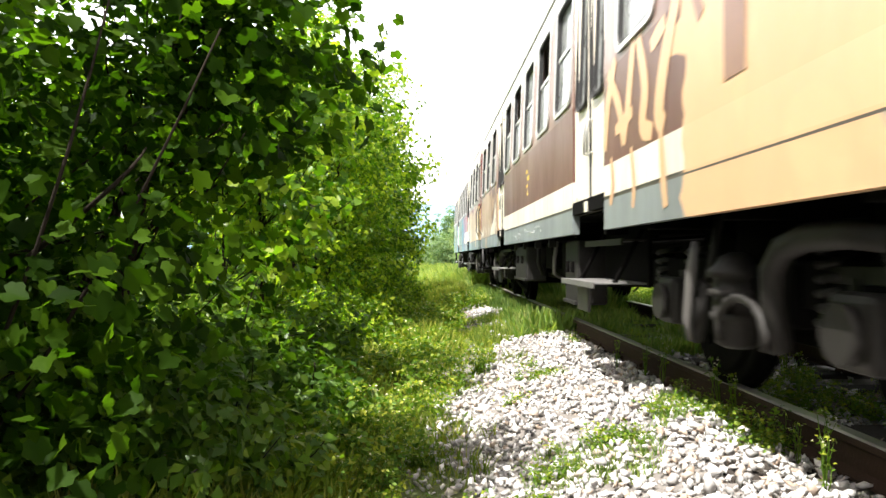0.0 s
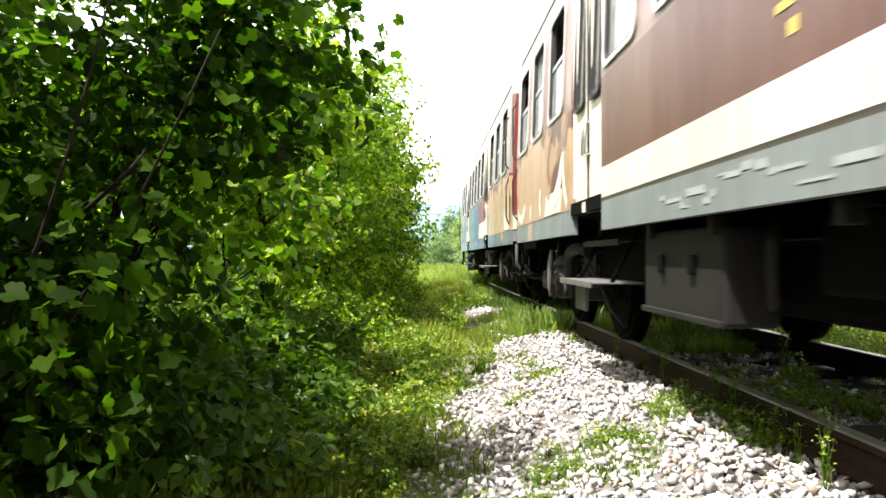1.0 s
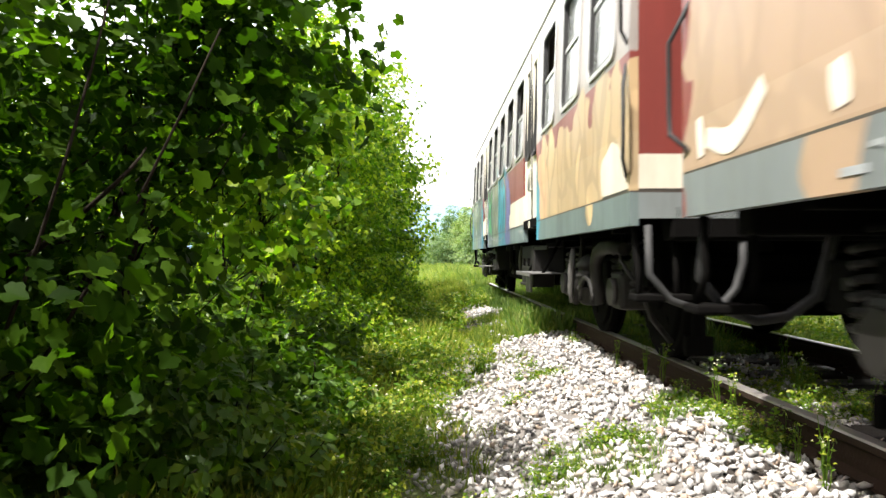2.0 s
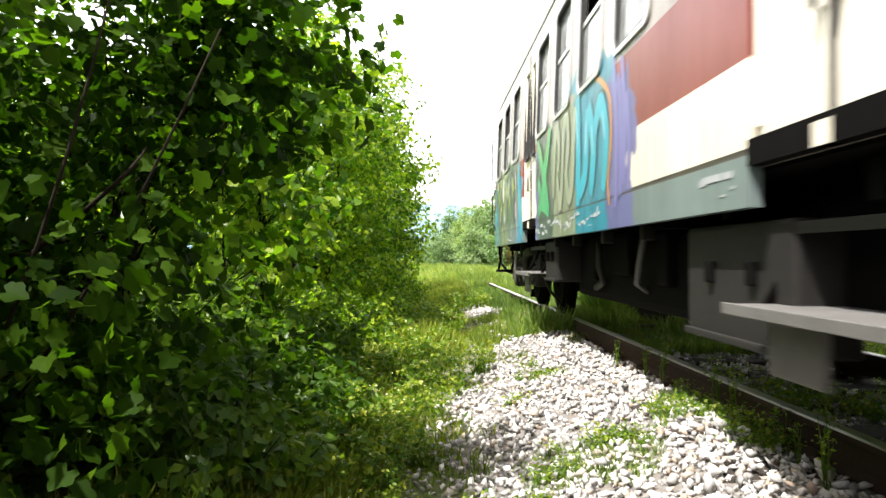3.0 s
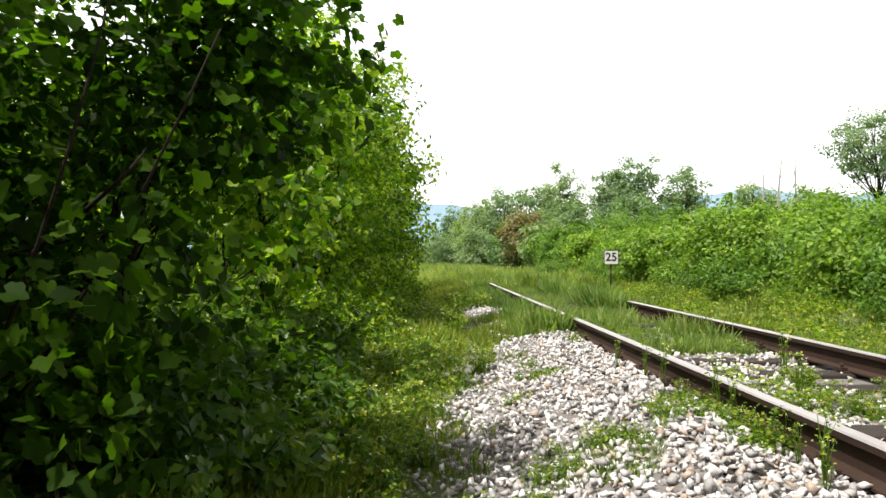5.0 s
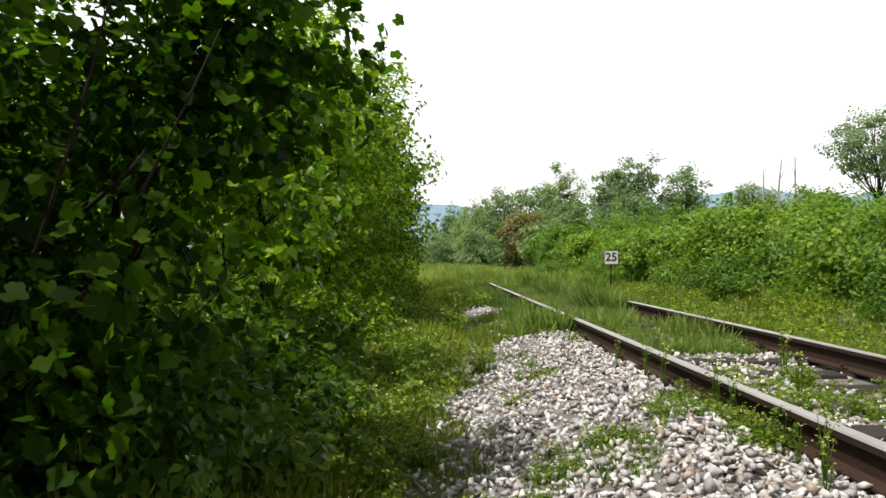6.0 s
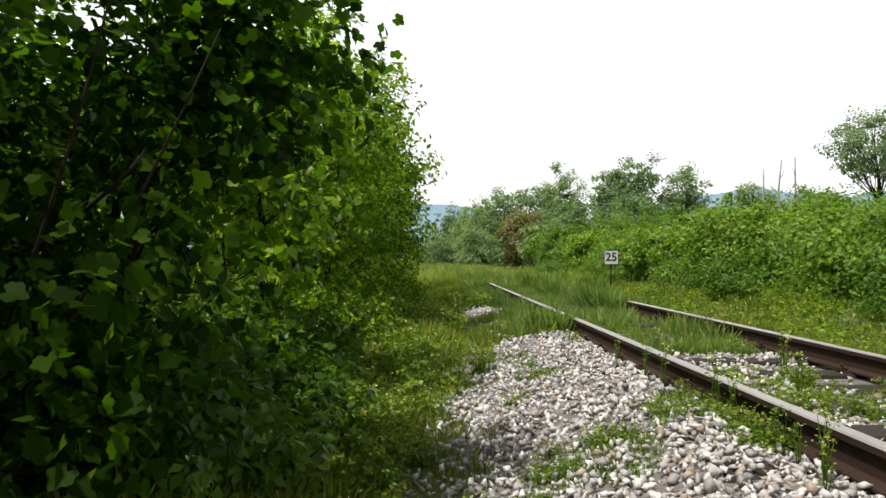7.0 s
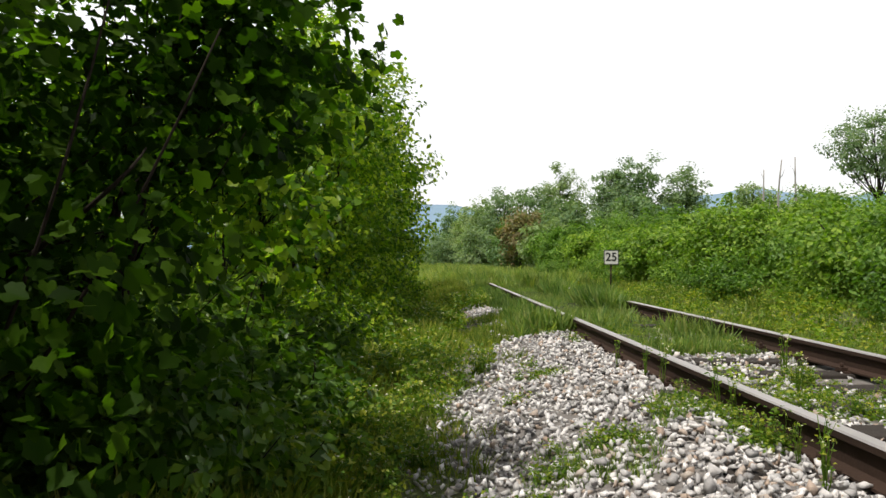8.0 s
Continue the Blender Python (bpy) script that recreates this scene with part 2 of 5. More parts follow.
M["green_spray"] = spray("green_spray_paint", (0.07, 0.33, 0.13))
M["lime_spray"] = spray("lime_spray_paint", (0.30, 0.36, 0.09))
M["grey_spray"] = spray("grey_spray_paint", (0.28, 0.31, 0.22))
M["dark_spray"] = spray("dark_spray_paint", (0.075, 0.095, 0.08))
M["teal_spray"] = spray("teal_spray_paint", (0.04, 0.33, 0.42))
M["moss_spray"] = spray("moss_green_spray_paint", (0.15, 0.22, 0.10))
M["sky_spray"] = spray("pale_blue_spray_paint", (0.22, 0.48, 0.56))
M["violet_spray"] = spray("violet_spray_paint", (0.18, 0.17, 0.38))
M["orange_spray"] = spray("orange_spray_paint", (0.45, 0.22, 0.08))
M["white_spray"] = spray("white_spray_paint", (0.62, 0.64, 0.60))
M["pink_spray"] = spray("pink_spray_paint", (0.40, 0.34, 0.36))
M["gear"] = surface("dusty_cast_steel", (0.005, 0.0046, 0.0042), (0.030, 0.027, 0.024), 4, 60, 0.6, 0.1, 0.35, gloss=0.3)
M["lever"] = surface("dusty_pale_steel", (0.05, 0.047, 0.044), (0.17, 0.16, 0.15), 6, 70, 0.6, 0.1, 0.2)


# ---- mesh tools ----
def part(name, bm, material, parent=None, label=""):
    me = bpy.data.meshes.new(name)
    bm.to_mesh(me)
    bm.free()
    me.materials.append(material)
    ob = new(name, me)
    ob.parent = parent
    if label:
        ob["label"] = label
    return ob


def shared(name, me, parent, m):
    ob = new(name, me)
    ob.parent = parent
    ob.matrix_basis = m
    return ob


def thing(name, label, category, group="", m=None):
    ob = new(name)
    ob.empty_display_size = 0.1
    if m is not None:
        ob.matrix_basis = m
    return tagged(ob, label, category, group)


def fast_mesh(name, verts, tris, material, smooth=False):
    me = bpy.data.meshes.new(name)
    verts, tris = np.asarray(verts, np.float32), np.asarray(tris, np.int32)
    me.vertices.add(len(verts))
    me.vertices.foreach_set("co", verts.ravel())
    me.loops.add(tris.size)
    me.loops.foreach_set("vertex_index", tris.ravel())
    me.polygons.add(len(tris))
    me.polygons.foreach_set("loop_start", np.arange(0, tris.size, tris.shape[1], dtype=np.int32))
    if smooth:
        me.polygons.foreach_set("use_smooth", np.ones(len(tris), bool))
    me.update(calc_edges=True)
    me.materials.append(material)
    return me


def box(bm, x0, x1, y0, y1, z0, z1, bevel=0.0):
    vs = bmesh.ops.create_cube(bm, size=1.0)["verts"]
    bmesh.ops.scale(bm, vec=(x1 - x0, y1 - y0, z1 - z0), verts=vs)
    bmesh.ops.translate(bm, vec=((x0 + x1) / 2, (y0 + y1) / 2, (z0 + z1) / 2), verts=vs)
    if bevel:
        es = list({e for v in vs for e in v.link_edges})
        bmesh.ops.bevel(bm, geom=es, offset=bevel, segments=2, affect="EDGES", profile=0.5)
    return bm


def boxed(*a, **k):
    return box(bmesh.new(), *a, **k)


def tube(bm, pts, radii, seg=8):
    """A round bar through pts with a radius at each."""
    pts = [Vector(p) for p in pts]
    if not hasattr(radii, "__len__"):
        radii = [radii] * len(pts)
    rings = []
    for i, p in enumerate(pts):
        d = (pts[min(i + 1, len(pts) - 1)] - pts[max(i - 1, 0)]).normalized()
        a = d.orthogonal().normalized() if i == 0 else (rings_a - d * rings_a.dot(d)).normalized()
        rings_a = a
        c = d.cross(a)
        rings.append([bm.verts.new(p + (a * math.cos(2 * math.pi * k / seg) + c * math.sin(2 * math.pi * k / seg)) * radii[i]) for k in range(seg)])
    for r0, r1 in zip(rings, rings[1:]):
        for k in range(seg):
            bm.faces.new((r0[k], r0[(k + 1) % seg], r1[(k + 1) % seg], r1[k])).smooth = True
    bm.faces.new(rings[0][::-1]), bm.faces.new(rings[-1])
    return bm


def disc_x(bm, x0, x1, r, cy, cz, seg=28, r1=None):
    return tube(bm, [(x0, cy, cz), (x1, cy, cz)], [r, r if r1 is None else r1], seg)


# ---- leaves ----
OVAL = (np.array([(0, 0, 0), (-0.3, 0.45, 0.08), (0, 1, -0.05), (0.3, 0.45, 0.08), (0, 0.5, 0)], float), np.array([(0, 4, 1), (1, 4, 2), (2, 4, 3), (3, 4, 0)]))
DIAMOND = (np.array([(0, 0, 0), (-0.3, 0.48, 0.09), (0, 1, -0.04), (0.3, 0.48, 0.09)], float), np.array([(0, 2, 1), (0, 3, 2)]))
BLADE = (np.array([(-0.05, 0, 0), (0.05, 0, 0), (-0.035, 0.5, 0.05), (0.035, 0.5, 0.05), (0, 1, 0.24)], float), np.array([(0, 1, 3), (0, 3, 2), (2, 3, 4)]))


def lobed():
    ang = np.radians([-90, -55, -20, 0, 22, 45, 60, 75, 90, 105, 120, 135, 158, 180, 200, 235])
    rad = np.array([0.08, 0.40, 0.5, 0.44, 0.60, 0.58, 0.52, 0.66, 0.76, 0.66, 0.52, 0.58, 0.60, 0.44, 0.5, 0.40])
    v = np.stack([np.cos(ang) * rad, np.sin(ang) * rad + 0.28, np.abs(np.cos(ang)) * rad * 0.28 - 0.12 * rad ** 2], 1)
    v = np.vstack([v, [(0, 0.28, 0)]])
    n = len(ang)
    return v, np.array([(n, i, (i + 1) % n) for i in range(n)])


LOBED = lobed()


def scatter(name, template, pos, size, rng, material, up=0.5, facing=None, upright=False, parent=None):
    """One mesh of many leaves: template copies at pos, each of its own size and turn."""
    tv, tf = template
    n = len(pos)
    if upright:
        ya = rng.normal(0, 0.35, (n, 3)); ya[:, 2] = 1.0
        za = rng.normal(0, 1, (n, 3)); za[:, 2] = 0
    else:
        za = rng.normal(0, 0.75, (n, 3)); za[:, 2] += up * 1.6
        if facing is not None:
            za += facing
        ya = rng.normal(0, 1, (n, 3)); ya[:, 2] -= 0.5
    ya /= np.linalg.norm(ya, axis=1)[:, None]
    xa = np.cross(ya, za); xa /= np.linalg.norm(xa, axis=1)[:, None] + 1e-9
    if upright:
        za = np.cross(xa, ya)
    else:
        za /= np.linalg.norm(za, axis=1)[:, None]
        ya = np.cross(za, xa)
    s = np.asarray(size)[:, None, None] if np.ndim(size) else size
    v = (tv[None, :, 0:1] * xa[:, None] + tv[None, :, 1:2] * ya[:, None] + tv[None, :, 2:3] * za[:, None]) * s + pos[:, None]
    f = tf[None] + (np.arange(n) * len(tv))[:, None, None]
    ob = new(name, fast_mesh(name, v.reshape(-1, 3), f.reshape(-1, 3), material))
    ob.parent = parent
    return ob


def clumps(rng, n_clumps, centre, radii, per, spread, flat=0.7, hollow=0.35, square=0.0):
    """Leaf places: clumps through the outer part of an uneven ellipsoid."""
    d = rng.normal(0, 1, (n_clumps, 3)); d /= np.linalg.norm(d, axis=1)[:, None]
    d /= (np.abs(d).max(1) ** square)[:, None]
    r = (hollow + (1 - hollow) * rng.random(n_clumps) ** 0.6) * rng.uniform(0.78, 1.14, n_clumps)
    c = np.array(centre) + d * r[:, None] * np.array(radii)
    o = rng.normal(0, 1, (n_clumps * per, 3))
    o *= (rng.random(len(o)) ** 0.45 / np.linalg.norm(o, axis=1))[:, None]
    p = np.repeat(c, per, 0) + o * 1.7 * spread * np.array([1, 1, flat]) * np.repeat(rng.uniform(0.6, 1.4, n_clumps), per)[:, None]
    return c, p


# ---- ground ----
RAIL_NEAR, RAIL_FAR, TRACK = 1.68, 3.18, 2.43


def ground_z(x, y):
    z = np.interp(x, [-400, -8, -3, -1.2, -0.3, 0.3, 0.9, 1.3, 1.55, 1.8, 3.5, 4.3, 5.5, 7.5, 14, 400], [0.0, -0.2, -0.42, -0.52, -0.5, -0.42, -0.25, -0.165, -0.165, -0.2, -0.2, -0.32, -0.22, 0.0, 0.2, 0.3])
    return z + 0.035 * np.sin(x * 1.7 + y * 0.9) * np.sin(y * 0.63 + 1) * np.clip(np.abs(x - TRACK) - 1.2, 0, 1)


def ground():
    xs = np.concatenate([[-3000, -1200, -500, -200, -80, -40, -20, -12], np.arange(-8, 12.01, 0.22), [14, 18, 25, 40, 80, 200, 500, 1200, 3000]])
    ys = np.concatenate([[-600, -200, -90, -60, -40, -20, -10, -4], np.arange(0, 30, 0.3), np.arange(30, 120, 4), [130, 200, 400, 900, 1800, 3500]])
    gx, gy = np.meshgrid(xs, ys)
    gz = ground_z(gx, gy)
    v = np.stack([gx, gy, gz], -1).reshape(-1, 3)
    w = len(xs)
    i, j = np.meshgrid(np.arange(w - 1), np.arange(len(ys) - 1))
    a = (j * w + i).ravel()
    q = np.stack([a, a + 1, a + w + 1, a + w], 1)
    m, nt, b = graph("verge_earth")
    co = coords(nt)
    far = noise_tex(nt, 0.15, 5, co)
    fine = noise_tex(nt, 22, 5, co)
    c = mix(nt, fine, ramp(nt, far, [(0.35, (0.05, 0.075, 0.018)), (0.65, (0.10, 0.125, 0.03))]).outputs[0], (0.11, 0.12, 0.045))
    # stone dust in the track bed
    sx, sy, sz = node(nt, "SeparateXYZ", [co]).outputs
    bed = maths(nt, "MULTIPLY", maths(nt, "LESS_THAN", maths(nt, "ABSOLUTE", maths(nt, "SUBTRACT", sx, 1.9)), maths(nt, "ADD", 1.35, noise_tex(nt, 1.5, 4, co))), maths(nt, "LESS_THAN", sy, 18.0))
    c = mix(nt, bed, c, mix(nt, fine, (0.08, 0.073, 0.066), (0.22, 0.20, 0.18)))
    nt.links.new(c, b.inputs["Base Color"])
    b.inputs["Roughness"].default_value = 0.95
    bumped(nt, b, fine, 0.6, 0.04)
    ob = new("ground", fast_mesh("ground", v, q, m, True))
    return tagged(ob, "uneven grassy earth beside a railway track", "ground", kind="structure")


def hill(x0, x1, y, height, seed):
    """A long wooded ridge far off, its haze put into the colour."""
    rng = np.random.default_rng(seed)
    n, k = 80, 8
    ph = rng.random(6) * 6.28
    t = np.linspace(0, 1, n)
    prof = np.sin(t * math.pi) ** 0.6 * (1 + 0.16 * np.sin(7 * t + ph[0]) + 0.07 * np.sin(17 * t + ph[1]) + 0.02 * np.sin(61 * t + ph[2]))
    rows = []
    for j in range(k):
        f = math.sin(j / (k - 1) * math.pi / 2)
        rows.append(np.stack([x0 + (x1 - x0) * t, y + 600 * j / (k - 1) + 0 * t, -5 + prof * height * f], 1))
    v = np.concatenate(rows)
    q = [(j * n + i, j * n + i + 1, (j + 1) * n + i + 1, (j + 1) * n + i) for j in range(k - 1) for i in range(n - 1)]
    ob = new("backdrop_hill", fast_mesh("backdrop_hill", v, q, M["hill"], True))
    return tagged(ob, "hazy blue wooded hill on the horizon", "hill", kind="structure")


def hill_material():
    m, nt, b = graph("haze_painted_hill")
    # haze painted in: pale blue base, lifted by a weak glow of its own
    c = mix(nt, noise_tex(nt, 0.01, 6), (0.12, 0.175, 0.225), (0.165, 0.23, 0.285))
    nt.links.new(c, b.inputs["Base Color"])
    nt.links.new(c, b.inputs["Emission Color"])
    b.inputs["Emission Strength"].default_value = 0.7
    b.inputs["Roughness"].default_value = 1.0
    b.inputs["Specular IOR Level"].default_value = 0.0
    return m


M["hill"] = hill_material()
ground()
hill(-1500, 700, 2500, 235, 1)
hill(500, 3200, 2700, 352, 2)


# ---- track ----
def rail(x):
    """Flat-bottom rail with a worn head."""
    prof = [(-0.065, -0.16), (0.065, -0.16), (0.065, -0.148), (0.012, -0.132), (0.009, -0.05), (0.035, -0.036), (0.036, -0.008), (0.028, 0.0), (-0.028, 0.0), (-0.036, -0.008), (-0.035, -0.036), (-0.009, -0.05), (-0.012, -0.132), (-0.065, -0.148)]
    ob = thing("rail", "worn steel rail with a bright head and rusty web", "rail", "rails of the track", pose(x, 0, 0))
    n = len(prof)
    for name, keep, material in (("head", range(6, 9), M["rail_top"]), ("web", (9, 10, 11, 12, 13, 0, 1, 2, 3, 4, 5), M["rust"])):
        bm = bmesh.new()
        a = [bm.verts.new((px, -70, pz)) for px, pz in prof]
        c = [bm.verts.new((px, 120, pz)) for px, pz in prof]
        for k in keep:
            bm.faces.new((a[k], a[(k + 1) % n], c[(k + 1) % n], c[k]))
        bmesh.ops.recalc_face_normals(bm, faces=bm.faces[:])
        part(name, bm, material, ob, "bright running surface" if name == "head" else "")
    return ob


def sleeper_mesh():
    bm = boxed(-1.25, 1.25, -0.12, 0.12, -0.3, -0.165, bevel=0.012)
    bmesh.ops.subdivide_edges(bm, edges=[e for e in bm.edges if e.calc_length() > 1], cuts=9)
    for v in bm.verts:
        v.co.z += 0.006 * noise.noise(v.co * 5) ; v.co.y += 0.008 * noise.noise(v.co * 4 + Vector((3, 1, 2)))
    me = bpy.data.meshes.new("sleeper")
    bm.to_mesh(me)
    bm.free()
    me.materials.append(M["sleeper"])
    return me


def clip_mesh():
    bm = boxed(-0.10, 0.10, -0.075, 0.075, -0.165, -0.152)
    for sx in (-0.088, 0.088):
        box(bm, sx - 0.028, sx + 0.028, -0.035, 0.035, -0.152, -0.125)
        tube(bm, [(sx, 0, -0.13), (sx, 0, -0.095)], 0.014, 6)
    me = bpy.data.meshes.new("rail_clip")
    bm.to_mesh(me)
    bm.free()
    me.materials.append(M["rust"])
    return me


def track():
    rail(RAIL_NEAR), rail(RAIL_FAR)
    sm, cm = sleeper_mesh(), clip_mesh()
    rng = random.Random(5)
    y = -40.0
    while y < 40:
        ob = thing("sleeper", "weathered dark timber sleeper bedded in ballast", "sleeper", "sleepers of the track", pose(TRACK, y, rng.uniform(-0.008, 0.004), rz=rng.uniform(-1.2, 1.2)))
        shared("timber", sm, ob, Matrix())
        for x in (RAIL_NEAR - TRACK, RAIL_FAR - TRACK):
            shared("rail_clip", cm, ob, pose(x, 0, 0))
        y += rng.uniform(0.61, 0.69)


track()


# ---- railbus ----
HALF, LEN2 = 1.33, 6.82
SPEED = 5.83


def side_x(z):
    return float(np.interp(z, [0.86, 1.9, 2.8, 3.05], [HALF, HALF, HALF - 0.035, HALF - 0.075]))


WINDOWS = [0.0, 1.02, -1.02, 2.04, -2.04, 4.11, -4.11, 5.15, -5.15, 6.17, -6.17]
DOORS = (2.95, -2.95)
WIN_Z, DOOR_Z, DOOR_W = (1.87, 2.77), (1.10, 2.88), 0.97


def wall(side, paint, parent):
    """One side of the body, with window and door openings through it."""
    us = {-LEN2, LEN2}
    for w in WINDOWS:
        us |= {w - 0.35, w + 0.35}
    for d in DOORS:
        us |= {d - DOOR_W / 2, d + DOOR_W / 2}
    us = sorted(us)
    zs = [0.86, 1.045, 1.052, 1.24, 1.60, WIN_Z[0], WIN_Z[1], DOOR_Z[1], 3.05]

    def is_open(i, j):
        if not (0 <= i < len(us) - 1 and 0 <= j < len(zs) - 1):
            return True
        u, z = (us[i] + us[i + 1]) / 2, (zs[j] + zs[j + 1]) / 2
        return any(abs(u - w) < 0.35 for w in WINDOWS) and WIN_Z[0] < z < WIN_Z[1] or any(abs(u - d) < DOOR_W / 2 for d in DOORS) and z < DOOR_Z[1]

    bm = bmesh.new()
    out, inn = {}, {}
    for i, u in enumerate(us):
        for j, z in enumerate(zs):
            out[i, j] = bm.verts.new((side * side_x(z), u, z))
            inn[i, j] = bm.verts.new((side * (side_x(z) - 0.05), u, z))
    for i in range(len(us) - 1):
        for j in range(len(zs) - 1):
            if is_open(i, j):
                continue
            bm.faces.new((out[i, j], out[i + 1, j], out[i + 1, j + 1], out[i, j + 1]))
            bm.faces.new((inn[i, j], inn[i, j + 1], inn[i + 1, j + 1], inn[i + 1, j]))
            for (di, dj, a, b) in ((-1, 0, (i, j), (i, j + 1)), (1, 0, (i + 1, j), (i + 1, j + 1)), (0, -1, (i, j), (i + 1, j)), (0, 1, (i, j + 1), (i + 1, j + 1))):
                if is_open(i + di, j + dj):
                    bm.faces.new((out[a], out[b], inn[b], inn[a]))
    bmesh.ops.recalc_face_normals(bm, faces=bm.faces[:])
    return part("side_wall", bm, paint, parent)


def rounded(u0, u1, z0, z1, r, n=4):
    pts = []
    for cu, cz, a0 in ((u1 - r, z1 - r, 0), (u0 + r, z1 - r, 90), (u0 + r, z0 + r, 180), (u1 - r, z0 + r, 270)):
        for k in range(n + 1):
            a = radians(a0 + 90 * k / n)
            pts.append((cu + r * math.cos(a), cz + r * math.sin(a)))
    return pts


def ring(bm, side, outer, inner, proud, depth):
    """A flat frame between two outlines, standing proud of the wall."""
    n = len(outer)
    rows = []
    for pts, d in ((outer, 0.0), (outer, proud), (inner, proud), (inner, -depth)):
        rows.append([bm.verts.new((side * (side_x(z) + d), u, z)) for u, z in pts])
    for a, b in zip(rows, rows[1:]):
        for k in range(n):
            bm.faces.new((a[k], a[(k + 1) % n], b[(k + 1) % n], b[k]))
    bmesh.ops.recalc_face_normals(bm, faces=bm.faces[:])
    return bm


def pane(side, u0, u1, z0, z1, inset):
    bm = bmesh.new()
    vs = [[bm.verts.new((side * (side_x(z) - inset - d), u, z)) for u, z in ((u0, z0), (u1, z0), (u1, z1), (u0, z1))] for d in (0, 0.006)]
    bm.faces.new(vs[0]), bm.faces.new(vs[1][::-1])
    for k in range(4):
        bm.faces.new((vs[0][k], vs[1][k], vs[1][(k + 1) % 4], vs[0][(k + 1) % 4]))
    bmesh.ops.recalc_face_normals(bm, faces=bm.faces[:])
    return bm


def window(side, u, opened, parent):
    """Aluminium-framed window in two halves; opened: how far the upper half is let down."""
    z0, z1 = WIN_Z
    zm = z0 + 0.54 * (z1 - z0)
    fr = part("window", ring(bmesh.new(), side, rounded(u - 0.368, u + 0.368, z0 - 0.018, z1 + 0.018, 0.09), rounded(u - 0.335, u + 0.335, z0 + 0.015, z1 - 0.015, 0.07), 0.014, 0.035), M["alu"], parent, "aluminium-framed window")
    part("seal", ring(bmesh.new(), side, rounded(u - 0.338, u + 0.338, z0 + 0.012, z1 - 0.012, 0.07), rounded(u - 0.32, u + 0.32, z0 + 0.03, z1 - 0.03, 0.06), 0.004, 0.03), M["rubber"], fr)
    part("pane", pane(side, u - 0.335, u + 0.335, z0, zm, 0.022), M["glass"], fr)
    bar = bmesh.new()
    x = side * (side_x(zm) - 0.012)
    drop = opened * (z1 - zm)
    box(bar, min(x, x - side * 0.02), max(x, x - side * 0.02), u - 0.33, u + 0.33, zm - drop * 0.0 - 0.018, zm + 0.018)
    part("bar", bar, M["alu"], fr)
    if opened < 1:
        part("pane", pane(side, u - 0.335, u + 0.335, zm - drop, z1 - drop, 0.034), M["glass"], fr)
    return fr


def door(side, u, parent):
    """Two folding leaves, set a little into the body."""
    w = DOOR_W / 2
    x = side * (HALF - 0.028)
    for s in (-1, 1):
        a, b = sorted((u + s * 0.008, u + s * (w - 0.006)))
        mid = (a + b) / 2
        bm = bmesh.new()
        # leaf with a tall window opening
        lo, hi, l, r = 1.78, 2.72, mid - 0.13, mid + 0.13
        loops = [[bm.verts.new((x - side * d, q, z)) for q, z in pts] for d in (0, 0.035)
                 for pts in (((a, DOOR_Z[0]), (b, DOOR_Z[0]), (b, DOOR_Z[1] - 0.01), (a, DOOR_Z[1] - 0.01)), ((l, lo), (r, lo), (r, hi), (l, hi)))]
        for p0, p1 in ((0, 1), (2, 3), (0, 2), (1, 3)):
            for k in range(4):
                bm.faces.new((loops[p0][k], loops[p0][(k + 1) % 4], loops[p1][(k + 1) % 4], loops[p1][k]))
        bmesh.ops.recalc_face_normals(bm, faces=bm.faces[:])
        leaf = part("door", bm, M["door"], parent, "cream folding door leaf")
        part("seal", ring(bmesh.new(), side, [(q, z) for q, z in rounded(l - 0.03, r + 0.03, lo - 0.03, hi + 0.03, 0.06)], rounded(l + 0.005, r - 0.005, lo + 0.01, hi - 0.01, 0.05), -0.022, 0.06), M["rubber"], leaf)
        part("pane", pane(side, l, r, lo, hi, 0.045), M["glass"], leaf)
        hb = bmesh.new()
        hx = x + side * 0.035
        tube(hb, [(x, u + s * 0.05, 1.62), (hx, u + s * 0.05, 1.62), (hx, u + s * 0.05, 1.40), (x, u + s * 0.05, 1.40)], 0.011, 6)
        part("handle", hb, M["alu"], leaf, "metal door handle")
        part("hinge", boxed(min(x, x + side * 0.012), max(x, x + side * 0.012), u + s * (w - 0.05), u + s * (w - 0.01), 1.13, 2.8), M["door"], leaf)
        if s > 0:
            part("edge_seal", boxed(min(x, x + side * 0.008), max(x, x + side * 0.008), u - 0.014, u + 0.014, DOOR_Z[0], DOOR_Z[1] - 0.02), M["rubber"], leaf)


